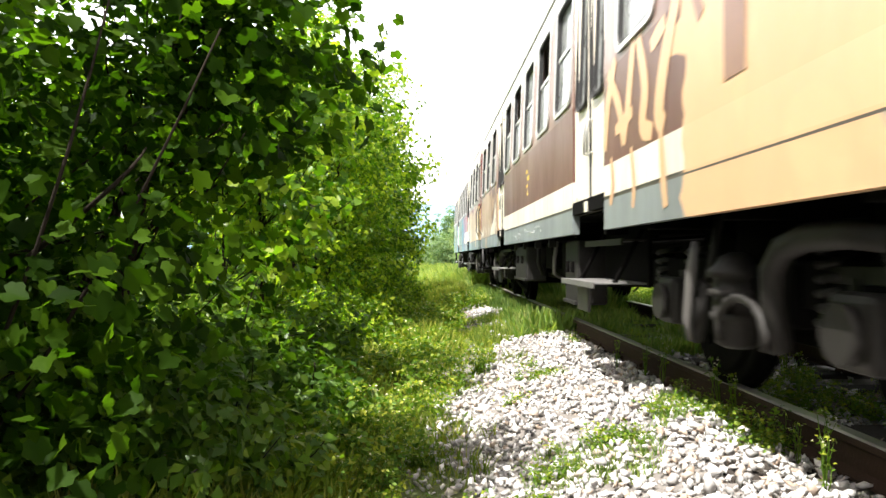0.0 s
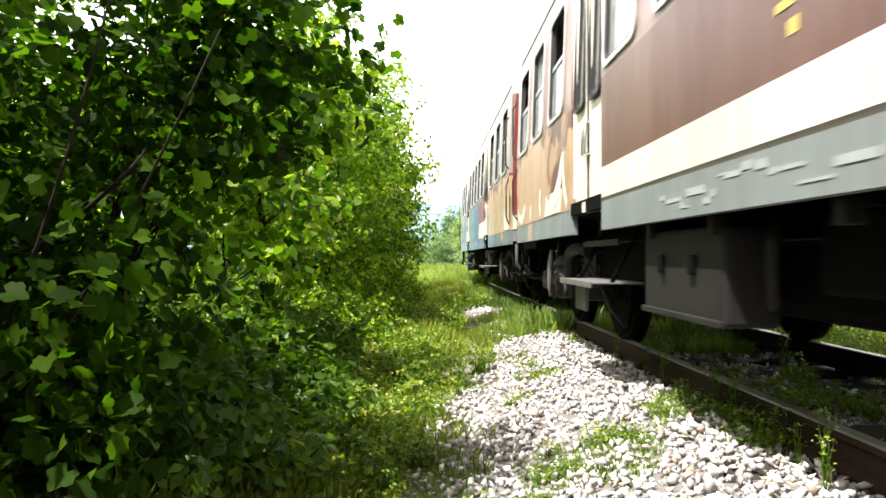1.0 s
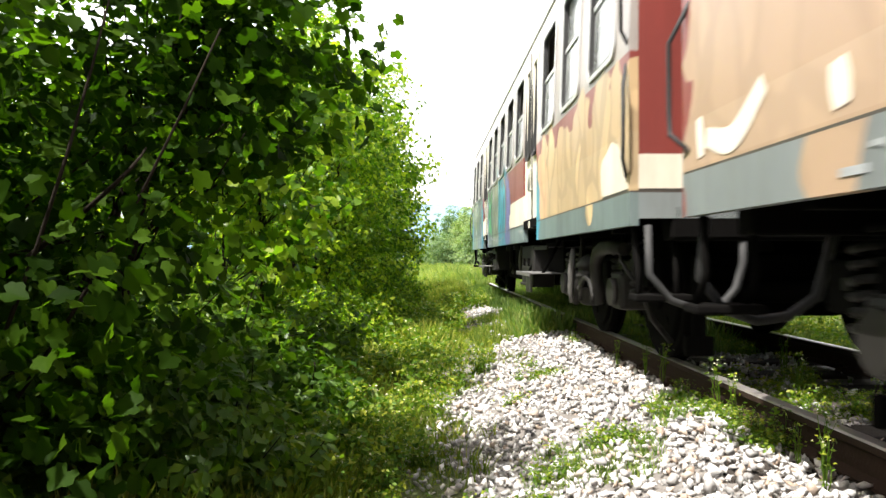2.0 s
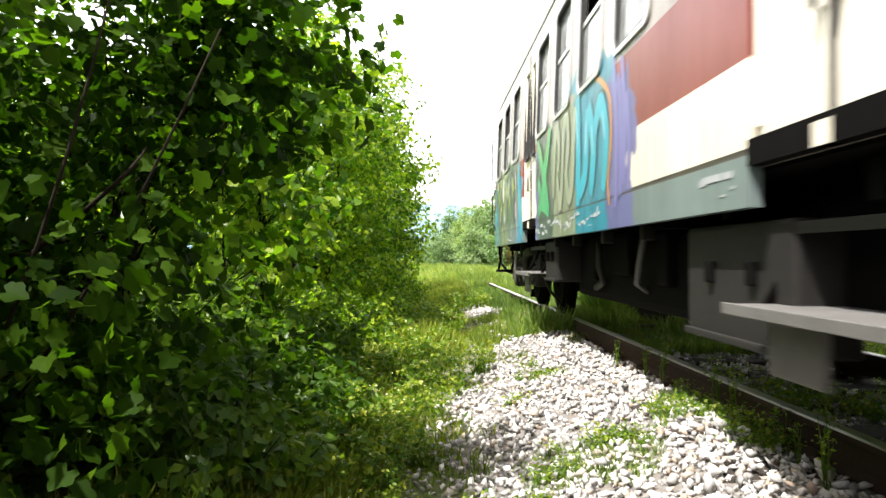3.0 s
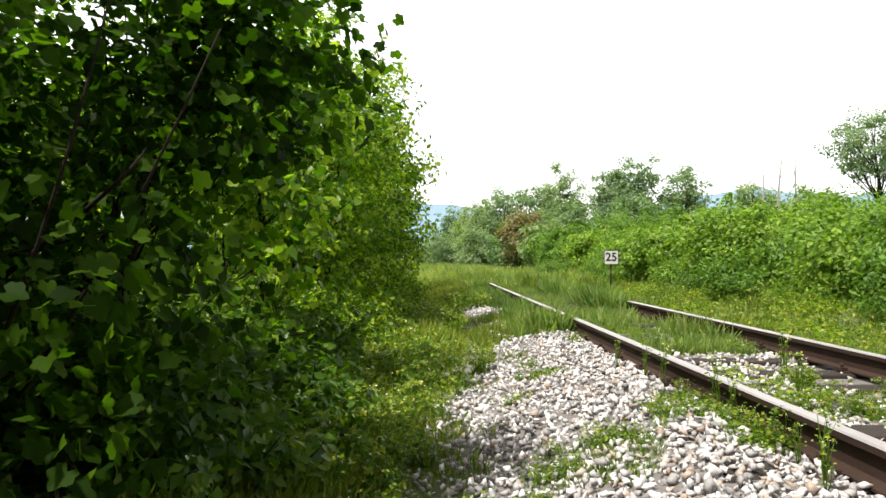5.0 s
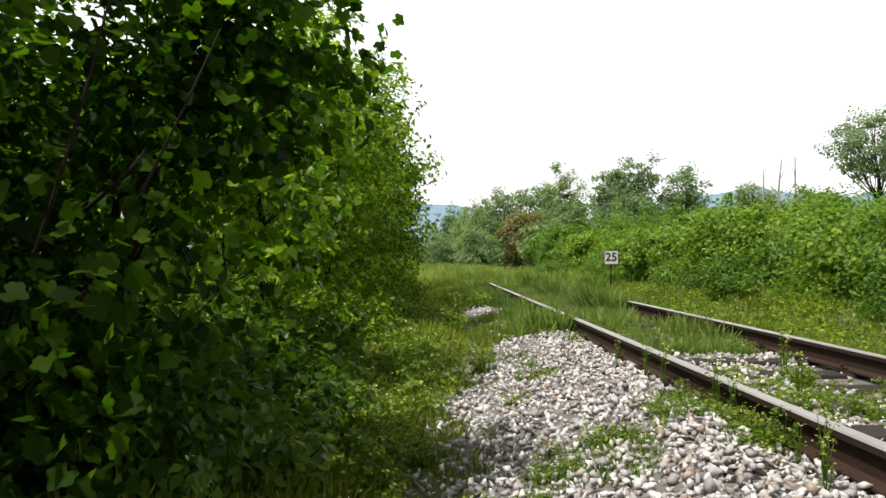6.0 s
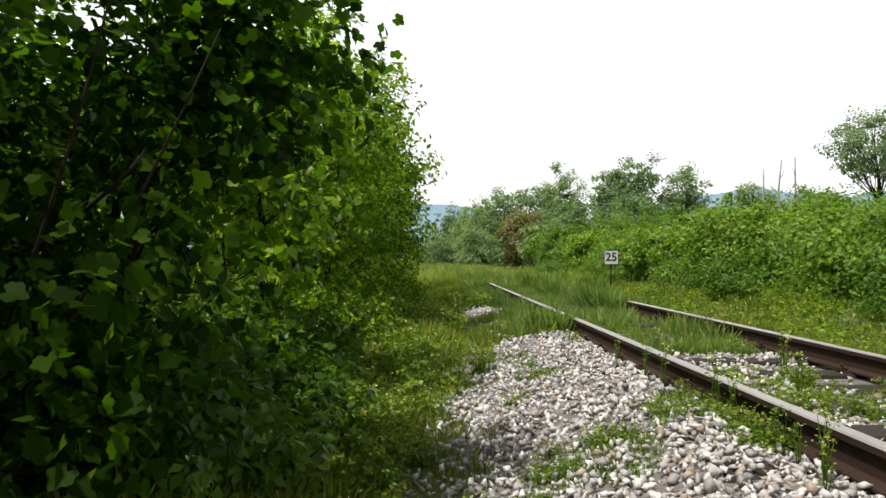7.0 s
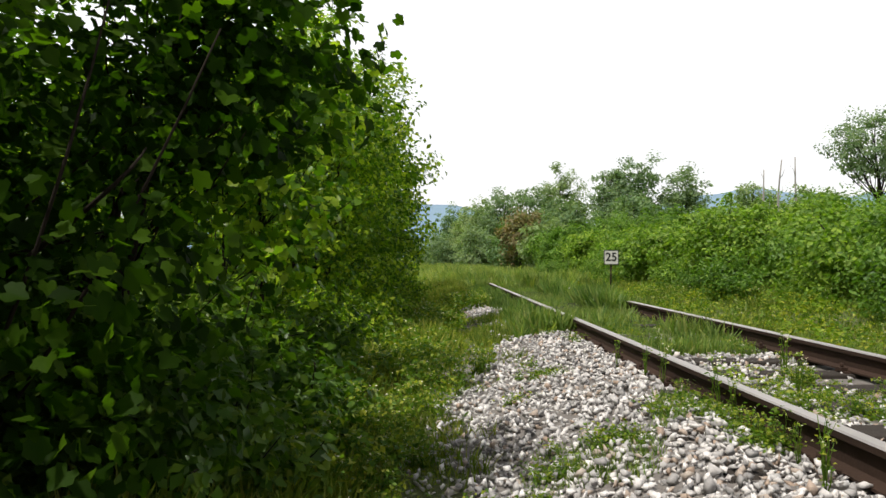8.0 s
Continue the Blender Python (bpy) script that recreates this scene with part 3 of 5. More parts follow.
def steps(side, u, parent):
    w = DOOR_W / 2
    xo, xi = HALF + 0.02, HALF - 0.26
    s = lambda a, b: (min(side * a, side * b), max(side * a, side * b))
    for z, o in ((0.80, HALF - 0.10), (0.53, HALF + 0.08)):
        bm = boxed(*s(xi, o), u - w - 0.02, u + w + 0.02, z - 0.012, z, bevel=0.004)
        box(bm, *s(o - 0.012, o + 0.004), u - w - 0.03, u + w + 0.03, z - 0.035, z + 0.004, bevel=0.003)
        # upper step takes a near-black steel, its recess shade put into the colour
        part("step", bm, M["step"] if z < 0.6 else M["gear"], parent, "worn metal door step")
    part("riser", boxed(*s(xi - 0.02, xi), u - w - 0.06, u + w + 0.06, 0.5, 1.04), M["under"], parent)
    for e in (-1, 1):
        bm = bmesh.new()
        tube(bm, [(side * (xi + 0.02), u + e * w, 0.86), (side * (HALF - 0.06), u + e * w, 0.52)], 0.016, 6)
        part("bracket", bm, M["under"], parent)
    part("sill", boxed(*s(HALF - 0.05, HALF + 0.004), u - w, u + w, 1.0, 1.09), M["under"], parent)
    part("step_plate", boxed(*s(HALF - 0.03, HALF - 0.005), u + 0.02, u + 0.36, 0.31, 0.5, bevel=0.006), M["lever"], parent, "grey plate below the step")
    part("latch", boxed(*s(HALF - 0.04, HALF + 0.01), u - 0.04, u + 0.05, 1.0, 1.07), M["door"], parent)


def wheelset(parent, y):
    """Two wheels on an axle."""
    ws = new("wheelset")
    ws.parent = parent
    ws.location = (0, y, 0.45)
    for s in (-1, 1):
        bm = bmesh.new()
        disc_x(bm, s * 0.70, s * 0.80, 0.45, 0, 0, 36)
        disc_x(bm, s * 0.685, s * 0.70, 0.475, 0, 0, 36)
        disc_x(bm, s * 0.80, s * 0.83, 0.40, 0, 0, 32, 0.38)
        disc_x(bm, s * 0.80, s * 0.86, 0.13, 0, 0, 20)
        for k in range(6):
            a = k * math.pi / 3
            tube(bm, [(s * 0.825, 0.26 * math.cos(a), 0.26 * math.sin(a)), (s * 0.84, 0.26 * math.cos(a), 0.26 * math.sin(a))], 0.03, 8)
        part("wheel", bm, M["under"], ws, "steel wheel")
    bm = bmesh.new()
    disc_x(bm, -0.7, 0.7, 0.075, 0, 0, 14)
    part("axle", bm, M["under"], ws)
    return ws


def bogie(parent, y):
    bm = bmesh.new()
    for s in (-1, 1):
        box(bm, s * 1.0 - 0.05, s * 1.0 + 0.05, y - 1.35, y + 1.35, 0.5, 0.68, bevel=0.012)
        box(bm, s * 1.0 - 0.08, s * 1.0 + 0.08, y - 0.45, y + 0.45, 0.42, 0.66, bevel=0.02)
        tube(bm, [(s * 0.95, y + s * 0, 0.66), (s * 0.95, y, 0.86)], 0.14, 16)
    box(bm, -1.0, 1.0, y - 0.14, y + 0.14, 0.5, 0.66)
    part("bogie_frame", bm, M["under"], parent)
    # dark blocks added to close the gap between the wheels and keep it black
    for e in (-0.42, 0.42):
        bm = boxed(-0.62, 0.62, y + e - 0.24, y + e + 0.24, 0.26, 0.72, bevel=0.05)
        part("bogie_filler", bm, M["under"], parent, "black filler block added inside the bogie")
    for s in (-1, 1):
        for e in (-0.88, 0.88):
            bm = boxed(s * 1.03 - 0.10, s * 1.03 + 0.10, y + e - 0.13, y + e + 0.13, 0.33, 0.58, bevel=0.03)
            disc_x(bm, s * 1.12, s * 1.17, 0.095, y + e, 0.45, 18)
            part("axle_box", bm, M["gear"], parent, "grimy cast axle box")
            for k in (-0.24, 0.24):
                sp = bmesh.new()
                n = 44
                tube(sp, [(s * 1.02 + 0.062 * math.cos(i * 0.85), y + e + k + 0.062 * math.sin(i * 0.85), 0.44 + 0.30 * i / n) for i in range(n + 1)], 0.016, 6)
                part("coil_spring", sp, M["box"], parent)
    for s in (-1, 1):
        # ribbed spring pots with domed caps, beside the axle boxes
        for e in (0.0,):
            pot = bmesh.new()
            cy, cx = y + e, s * 1.10
            levels = [(0.30, 0.05), (0.32, 0.09), (0.42, 0.10), (0.425, 0.115), (0.45, 0.115), (0.455, 0.10), (0.52, 0.10), (0.525, 0.12), (0.55, 0.12), (0.555, 0.10), (0.60, 0.10), (0.605, 0.125), (0.63, 0.125), (0.66, 0.09), (0.69, 0.075), (0.71, 0.03)]
            tube(pot, [(cx, cy, z) for z, r in levels], [r for z, r in levels], 18)
            part("spring_pot", pot, M["gear"], parent, "dusty ribbed cast spring pot")
        # swan-necked pipe arching down between the pots
        neck = bmesh.new()
        tube(neck, [(s * 1.14, y - 1.15, 0.74), (s * 1.16, y - 0.95, 0.76), (s * 1.17, y - 0.72, 0.755), (s * 1.17, y - 0.56, 0.72), (s * 1.17, y - 0.48, 0.64), (s * 1.16, y - 0.46, 0.52), (s * 1.13, y - 0.46, 0.34)], [0.045, 0.048, 0.05, 0.05, 0.05, 0.046, 0.045], 12)
        part("swan_neck_pipe", neck, M["gear"], parent, "thick curved grey pipe")
        lv = bmesh.new()
        tube(lv, [(s * 1.20, y + 0.22, 0.76), (s * 1.21, y + 0.24, 0.62), (s * 1.21, y + 0.30, 0.40), (s * 1.20, y + 0.29, 0.30)], [0.018, 0.028, 0.024, 0.016], 8)
        part("brake_lever", lv, M["lever"], parent, "pale worn brake lever")
        link = bmesh.new()
        tube(link, [(s * 1.19, y - 0.24 + 0.22 * math.cos(a), 0.38 + 0.15 * math.sin(a)) for a in np.linspace(-0.3, 3.4, 10)], 0.02, 8)
        part("curved_link", link, M["gear"], parent)
        sand = bmesh.new()
        tube(sand, [(s * 1.1, y - 1.25, 0.85), (s * 1.12, y - 1.3, 0.6), (s * 1.0, y - 1.28, 0.3), (s * 0.85, y - 1.2, 0.14)], 0.018, 8)
        tube(sand, [(s * 1.12, y - 1.05, 0.85), (s * 1.16, y - 1.15, 0.66), (s * 1.12, y - 1.36, 0.52)], 0.014, 8)
        part("sand_pipe", sand, M["gear"], parent)
        bolt = part("frame_bolt", boxed(min(s * 1.05, s * 1.066), max(s * 1.05, s * 1.066), -0.02, 0.02, 0.58, 0.62), M["gear"], parent)
        bolt.location.y = y - 1.2
        for k in range(1, 7):
            shared("frame_bolt", bolt.data, parent, pose(0, y - 1.2 + 0.4 * k, 0))
        plate = boxed(min(s * 1.045, s * 1.058), max(s * 1.045, s * 1.058), y - 1.05, y - 0.62, 0.60, 0.66, bevel=0.004)
        part("frame_plate", plate, M["gear"], parent)
    for s in (-1, 1):
        dm = bmesh.new()
        tube(dm, [(s * 1.15, y + 0.35, 0.30), (s * 1.15, y + 0.18, 0.58)], 0.035, 10)
        tube(dm, [(s * 1.15, y + 0.2, 0.55), (s * 1.15, y + 0.06, 0.86)], 0.022, 8)
        part("damper", dm, M["box"], parent)


def car_end(parent, s, paint):
    """End wall with its gangway opening, corner rails, footboard bracket and hoses; s: +1 rear, -1 front."""
    y = s * LEN2
    bm = bmesh.new()
    for x0, x1, z0, z1 in ((-HALF + 0.05, -0.42, 0.9, 3.02), (0.42, HALF - 0.05, 0.9, 3.02), (-0.42, 0.42, 2.85, 3.02), (-0.42, 0.42, 0.9, 1.05)):
        box(bm, x0, x1, min(y, y - s * 0.05), max(y, y - s * 0.05), z0, z1)
    part("end_wall", bm, M["end_paint"], parent, "red end wall")
    part("gangway_door", boxed(-0.42, 0.42, min(y - s * 0.03, y - s * 0.06), max(y - s * 0.03, y - s * 0.06), 1.05, 2.85), M["inside"], parent)
    bm = boxed(-1.1, 1.1, min(y, y - s * 0.18), max(y, y - s * 0.18), 0.78, 0.98, bevel=0.02)
    part("headstock", bm, M["under"], parent)
    cp = bmesh.new()
    tube(cp, [(0, y, 0.86), (0, y + s * 0.30, 0.86)], 0.07, 12)
    box(cp, -0.10, 0.10, min(y + s * 0.28, y + s * 0.40), max(y + s * 0.28, y + s * 0.40), 0.74, 0.98, bevel=0.02)
    part("coupler", cp, M["under"], parent)
    for side in (-1, 1):
        hr = bmesh.new()
        x, yy = side * (HALF + 0.045), y - s * 0.03
        tube(hr, [(x - side * 0.05, yy - s * 0.05, 1.13), (x, yy + s * 0.06, 1.22), (x, yy + s * 0.07, 1.30), (x, yy + s * 0.07, 1.62), (x - side * 0.05, yy - s * 0.05, 1.76)], 0.011, 6)
        part("handrail", hr, M["rubber"], parent, "black corner handrail")
        h2 = bmesh.new()
        tube(h2, [(x - side * 0.05, yy - s * 0.02, 1.86), (x, yy + s * 0.03, 1.92), (x, yy + s * 0.03, 2.5), (x - side * 0.05, yy - s * 0.02, 2.56)], 0.010, 6)
        part("handrail", h2, M["rubber"], parent)
        # shunter's foot step
        fs = bmesh.new()
        for k in (0.05, 0.26):
            tube(fs, [(side * (HALF - k), y - s * 0.1, 0.87), (side * (HALF - k - 0.02), y - s * 0.08, 0.62), (side * (HALF - k), y - s * 0.02, 0.48)], 0.018, 6)
        box(fs, min(side * (HALF - 0.02), side * (HALF - 0.32)), max(side * (HALF - 0.02), side * (HALF - 0.32)), y - s * 0.02 - 0.09, y - s * 0.02 + 0.09, 0.45, 0.49, bevel=0.01)
        part("foot_step", fs, M["under"], parent, "black steel foot step")
        ho = bmesh.new()
        tube(ho, [(side * (HALF - 0.10), y, 0.86), (side * (HALF - 0.09), y + s * 0.05, 0.60), (side * (HALF - 0.2), y + s * 0.06, 0.46), (side * (HALF - 0.34), y + s * 0.06, 0.41), (side * (HALF - 0.48), y + s * 0.05, 0.43), (side * (HALF - 0.58), y, 0.52), (side * (HALF - 0.62), y, 0.66), (side * (HALF - 0.64), y - s * 0.05, 0.84)], 0.022, 8)
        part("hose", ho, M["rubber"], parent, "black rubber hose")
        gd = bmesh.new()
        box(gd, side * 0.75 - 0.04, side * 0.75 + 0.04, y - s * 0.55 - 0.02, y - s * 0.55 + 0.02, 0.10, 0.7)
        box(gd, side * 0.75 - 0.09, side * 0.75 + 0.09, y - s * 0.55 - 0.03, y - s * 0.55 + 0.03, 0.08, 0.2, bevel=0.01)
        part("rail_guard", gd, M["under"], parent)


def flow(pts, n=6):
    """A smooth run through pts."""
    q = [Vector(p).to_3d() for p in pts]
    q = [q[0] * 2 - q[1]] + q + [q[-1] * 2 - q[-2]]
    out = []
    for a, b, c, d in zip(q, q[1:], q[2:], q[3:]):
        for k in range(n):
            t = k / n
            out.append(0.5 * (2 * b + (c - a) * t + (2 * a - 5 * b + 4 * c - d) * t * t + (3 * b - a - 3 * c + d) * t ** 3))
    return out + [q[-2]]


def stroke(parent, paint, pts, width, lift=0.003, taper=0.7):
    """One sprayed stroke lying on the side that faces the verge; pts are (along, height)."""
    run = flow(pts)
    bm = bmesh.new()
    rows = []
    for i, p in enumerate(run):
        d = (run[min(i + 1, len(run) - 1)] - run[max(i - 1, 0)]).normalized()
        w = width * (taper + (1 - taper) * math.sin(math.pi * (i + 0.5) / len(run))) / 2
        e = Vector((-d.y, d.x, 0)) * w
        rows.append([bm.verts.new((-(side_x(r.y) + lift), r.x, r.y)) for r in (p - e, p + e)])
    for a, b in zip(rows, rows[1:]):
        bm.faces.new((a[0], b[0], b[1], a[1]))
    bmesh.ops.recalc_face_normals(bm, faces=bm.faces[:])
    return part("graffiti_stroke", bm, M[paint], parent)


def outlined(parent, paint, edge, pts, width, rim=0.05):
    stroke(parent, edge, pts, width + rim, 0.003, 0.8)
    stroke(parent, paint, pts, width, 0.0045, 0.75)


def graffiti_tan(car):
    """Tan strokes over the brown panel, brown shapes in the tan, cream curls in the band."""
    for pts, w in (([(-3.47, 1.34), (-3.55, 1.62), (-3.72, 1.84)], 0.12), ([(-3.55, 1.80), (-3.80, 1.55), (-3.90, 1.32)], 0.10), ([(-3.90, 1.32), (-4.02, 1.60), (-4.10, 1.86)], 0.11), ([(-3.72, 1.42), (-4.08, 1.47)], 0.08),
                   ([(-4.18, 1.84), (-4.30, 1.56), (-4.26, 1.36), (-4.42, 1.30)], 0.12), ([(-4.78, 1.84), (-4.62, 1.62), (-4.52, 1.38), (-4.60, 1.30)], 0.14), ([(-4.40, 1.72), (-4.62, 1.78)], 0.09)):
        stroke(car, "tan_spray", pts, w)
    for pts, w in (([(-3.62, 1.28), (-3.66, 1.12), (-3.60, 1.0)], 0.07), ([(-4.05, 1.28), (-4.10, 1.08), (-4.08, 0.95)], 0.06), ([(-4.55, 1.28), (-4.58, 1.08), (-4.62, 0.92)], 0.08)):
        stroke(car, "tan_spray", pts, w)
    for pts, w in (([(-5.38, 1.84), (-5.38, 1.34)], 0.19), ([(-5.88, 1.84), (-5.88, 1.52)], 0.20), ([(-4.98, 1.80), (-5.06, 1.66)], 0.08)):
        stroke(car, "brown_spray", pts, w, 0.003, 0.95)
    for pts, w in (([(3.75, 1.56), (3.90, 1.34), (4.12, 1.20), (4.34, 1.14)], 0.15), ([(3.60, 1.10), (3.72, 1.26), (3.78, 1.50)], 0.10), ([(4.95, 1.09), (4.98, 1.24), (4.94, 1.34)], 0.09), ([(5.60, 1.09), (5.62, 1.22)], 0.10), ([(6.05, 1.26), (6.30, 1.12), (6.55, 1.16)], 0.10), ([(6.6, 1.09), (6.62, 1.25)], 0.08)):
        stroke(car, "cream_spray", pts, w)
    for pts, w in (([(3.55, 1.80), (3.75, 1.62), (4.05, 1.52)], 0.16), ([(4.3, 1.8), (4.5, 1.55), (4.42, 1.34)], 0.10)):
        stroke(car, "brown_spray", pts, w)


def graffiti_colour(car):
    """Bold outlined shapes along the car: green, grey, teal with an orange rim, a violet cloud, then lime and dark green."""
    for pts, w in (([(2.28, 1.80), (2.05, 1.60), (1.92, 1.36), (2.20, 1.14)], 0.15), ([(1.55, 1.84), (1.72, 1.62), (1.86, 1.42), (1.66, 1.10)], 0.17), ([(2.22, 1.12), (2.02, 1.20), (1.62, 1.10)], 0.15), ([(2.24, 1.44), (2.06, 1.24)], 0.12)):
        outlined(car, "green_spray", "dark_spray", pts, w)
    for pts in ([(2.18, 1.78), (2.02, 1.60)], [(1.62, 1.80), (1.78, 1.58)]):
        stroke(car, "lime_spray", pts, 0.03, 0.006)
    for pts, w in (([(1.40, 1.20), (1.34, 1.55), (1.24, 1.78), (1.12, 1.62), (1.16, 1.40)], 0.13), ([(1.22, 1.36), (1.08, 1.12), (0.98, 1.30)], 0.13), ([(0.98, 1.30), (0.92, 1.66), (0.80, 1.82), (0.72, 1.60), (0.80, 1.38)], 0.13), ([(0.84, 1.40), (0.72, 1.16), (0.58, 1.24), (0.52, 1.56), (0.46, 1.80)], 0.13)):
        outlined(car, "grey_spray", "dark_spray", pts, w, 0.045)
    for pts, w in (([(0.36, 1.84), (0.34, 1.45), (0.36, 1.06)], 0.16), ([(0.30, 1.14), (0.10, 1.30), (0.04, 1.70)], 0.15), ([(0.00, 1.72), (-0.14, 1.42), (-0.06, 1.10)], 0.16), ([(-0.16, 1.50), (-0.34, 1.66), (-0.48, 1.44), (-0.40, 1.10)], 0.15)):
        outlined(car, "teal_spray", "dark_spray", pts, w, 0.04)
    for pts in ([(0.38, 1.76), (0.36, 1.50)], [(0.06, 1.62), (0.10, 1.40)], [(-0.10, 1.56), (-0.14, 1.36)], [(-0.40, 1.60), (-0.46, 1.42)]):
        stroke(car, "sky_spray", pts, 0.04, 0.006)
    stroke(car, "orange_spray", [(-0.10, 1.90), (-0.34, 1.80), (-0.56, 1.66), (-0.60, 1.40), (-0.52, 1.16), (-0.56, 1.00)], 0.05)
    for u, z0, z1 in ((-0.70, 0.98, 1.86), (-0.80, 1.04, 1.74), (-0.88, 1.10, 1.82), (-0.97, 1.06, 1.60)):
        stroke(car, "violet_spray", [(u, z0), (u - 0.02, (z0 + z1) / 2), (u + 0.03, z1)], 0.075)
    rng = random.Random(88)
    tones = ("lime_spray", "dark_spray", "grey_spray", "lime_spray", "dark_spray", "white_spray", "lime_spray", "moss_spray", "dark_spray", "grey_spray", "moss_spray", "dark_spray", "lime_spray", "dark_spray", "pink_spray")
    for k, paint in enumerate(tones):
        u = 6.24 - 0.152 * k
        for z0, z1 in ((rng.uniform(1.08, 1.18), rng.uniform(1.36, 1.48)), (rng.uniform(1.44, 1.54), rng.uniform(1.66, 1.88))):
            bend = rng.uniform(-0.09, 0.09)
            tone = paint if z0 > 1.3 or k % 3 else "moss_spray"
            outlined(car, tone, "dark_spray", [(u + bend * 0.5, z0), (u + bend, z0 * 0.5 + z1 * 0.5), (u - bend * 0.6, z1)], rng.uniform(0.09, 0.17), 0.03)
    for u, z in ((6.05, 1.5), (5.75, 1.36), (5.45, 1.3), (5.1, 1.55), (4.75, 1.4), (4.35, 1.52)):
        stroke(car, "lime_spray", [(u + 0.09, z - 0.07), (u, z + 0.06), (u - 0.09, z)], 0.08, 0.006)
    for u in (5.9, 5.3, 4.5):
        stroke(car, "grey_spray", [(u, 1.0), (u - 0.03, 0.93)], 0.03)
    stroke(car, "teal_spray", [(6.72, 0.90), (6.66, 1.20), (6.58, 1.50), (6.64, 1.76)], 0.16)
    stroke(car, "teal_spray", [(3.52, 0.92), (3.66, 1.25), (3.80, 1.62), (3.70, 1.80)], 0.18)
    stroke(car, "pink_spray", [(3.95, 0.94), (4.0, 1.10), (3.96, 1.24)], 0.07)


def lettering_bars(car, spans, seed):
    """Worn stencilled data on the skirt, too small to read."""
    rng = random.Random(seed)
    for u0, u1 in spans:
        u = u0
        while u < u1:
            w = rng.uniform(0.02, 0.09) if rng.random() < 0.7 else rng.uniform(0.12, 0.2)
            z = rng.uniform(0.895, 0.995)
            part("marking", boxed(-HALF - 0.003, -HALF + 0.01, u, u + w, z, z + rng.uniform(0.006, 0.032)), M["white_bar"], car)
            u += w * rng.uniform(0.6, 1.6)


def roof(parent):
    bm = bmesh.new()
    n = 14
    prof = []
    for k in range(n + 1):
        a = math.pi * k / n
        prof.append((-(HALF - 0.06) * math.copysign(abs(math.cos(a)) ** 0.8, math.cos(a)), 3.03 + 0.36 * math.sin(a) ** 0.75))
    rings = [[bm.verts.new((x * q, y, 3.03 + (z - 3.03) * q)) for x, z in prof] for y, q in ((-LEN2 - 0.05, 0.9), (-LEN2 + 0.12, 1), (LEN2 - 0.12, 1), (LEN2 + 0.05, 0.9))]
    for a, b in zip(rings, rings[1:]):
        for k in range(n):
            bm.faces.new((a[k], a[k + 1], b[k + 1], b[k])).smooth = True
    bm.faces.new(rings[0]), bm.faces.new(rings[-1])
    bmesh.ops.recalc_face_normals(bm, faces=bm.faces[:])
    r = part("roof", bm, M["roof"], parent, "grey rounded roof")
    for s in (-1, 1):
        part("gutter", boxed(min(s * 1.235, s * 1.275), max(s * 1.235, s * 1.275), -LEN2, LEN2, 3.02, 3.06, bevel=0.008), M["roof"], parent)
    for y in (-4.5, -1.5, 1.5, 4.5):
        part("vent", boxed(-0.2, 0.2, y - 0.25, y + 0.25, 3.36, 3.48, bevel=0.04), M["roof"], r)
    part("ceiling", boxed(-1.2, 1.2, -LEN2 + 0.06, LEN2 - 0.06, 3.0, 3.02), M["inside"], parent)


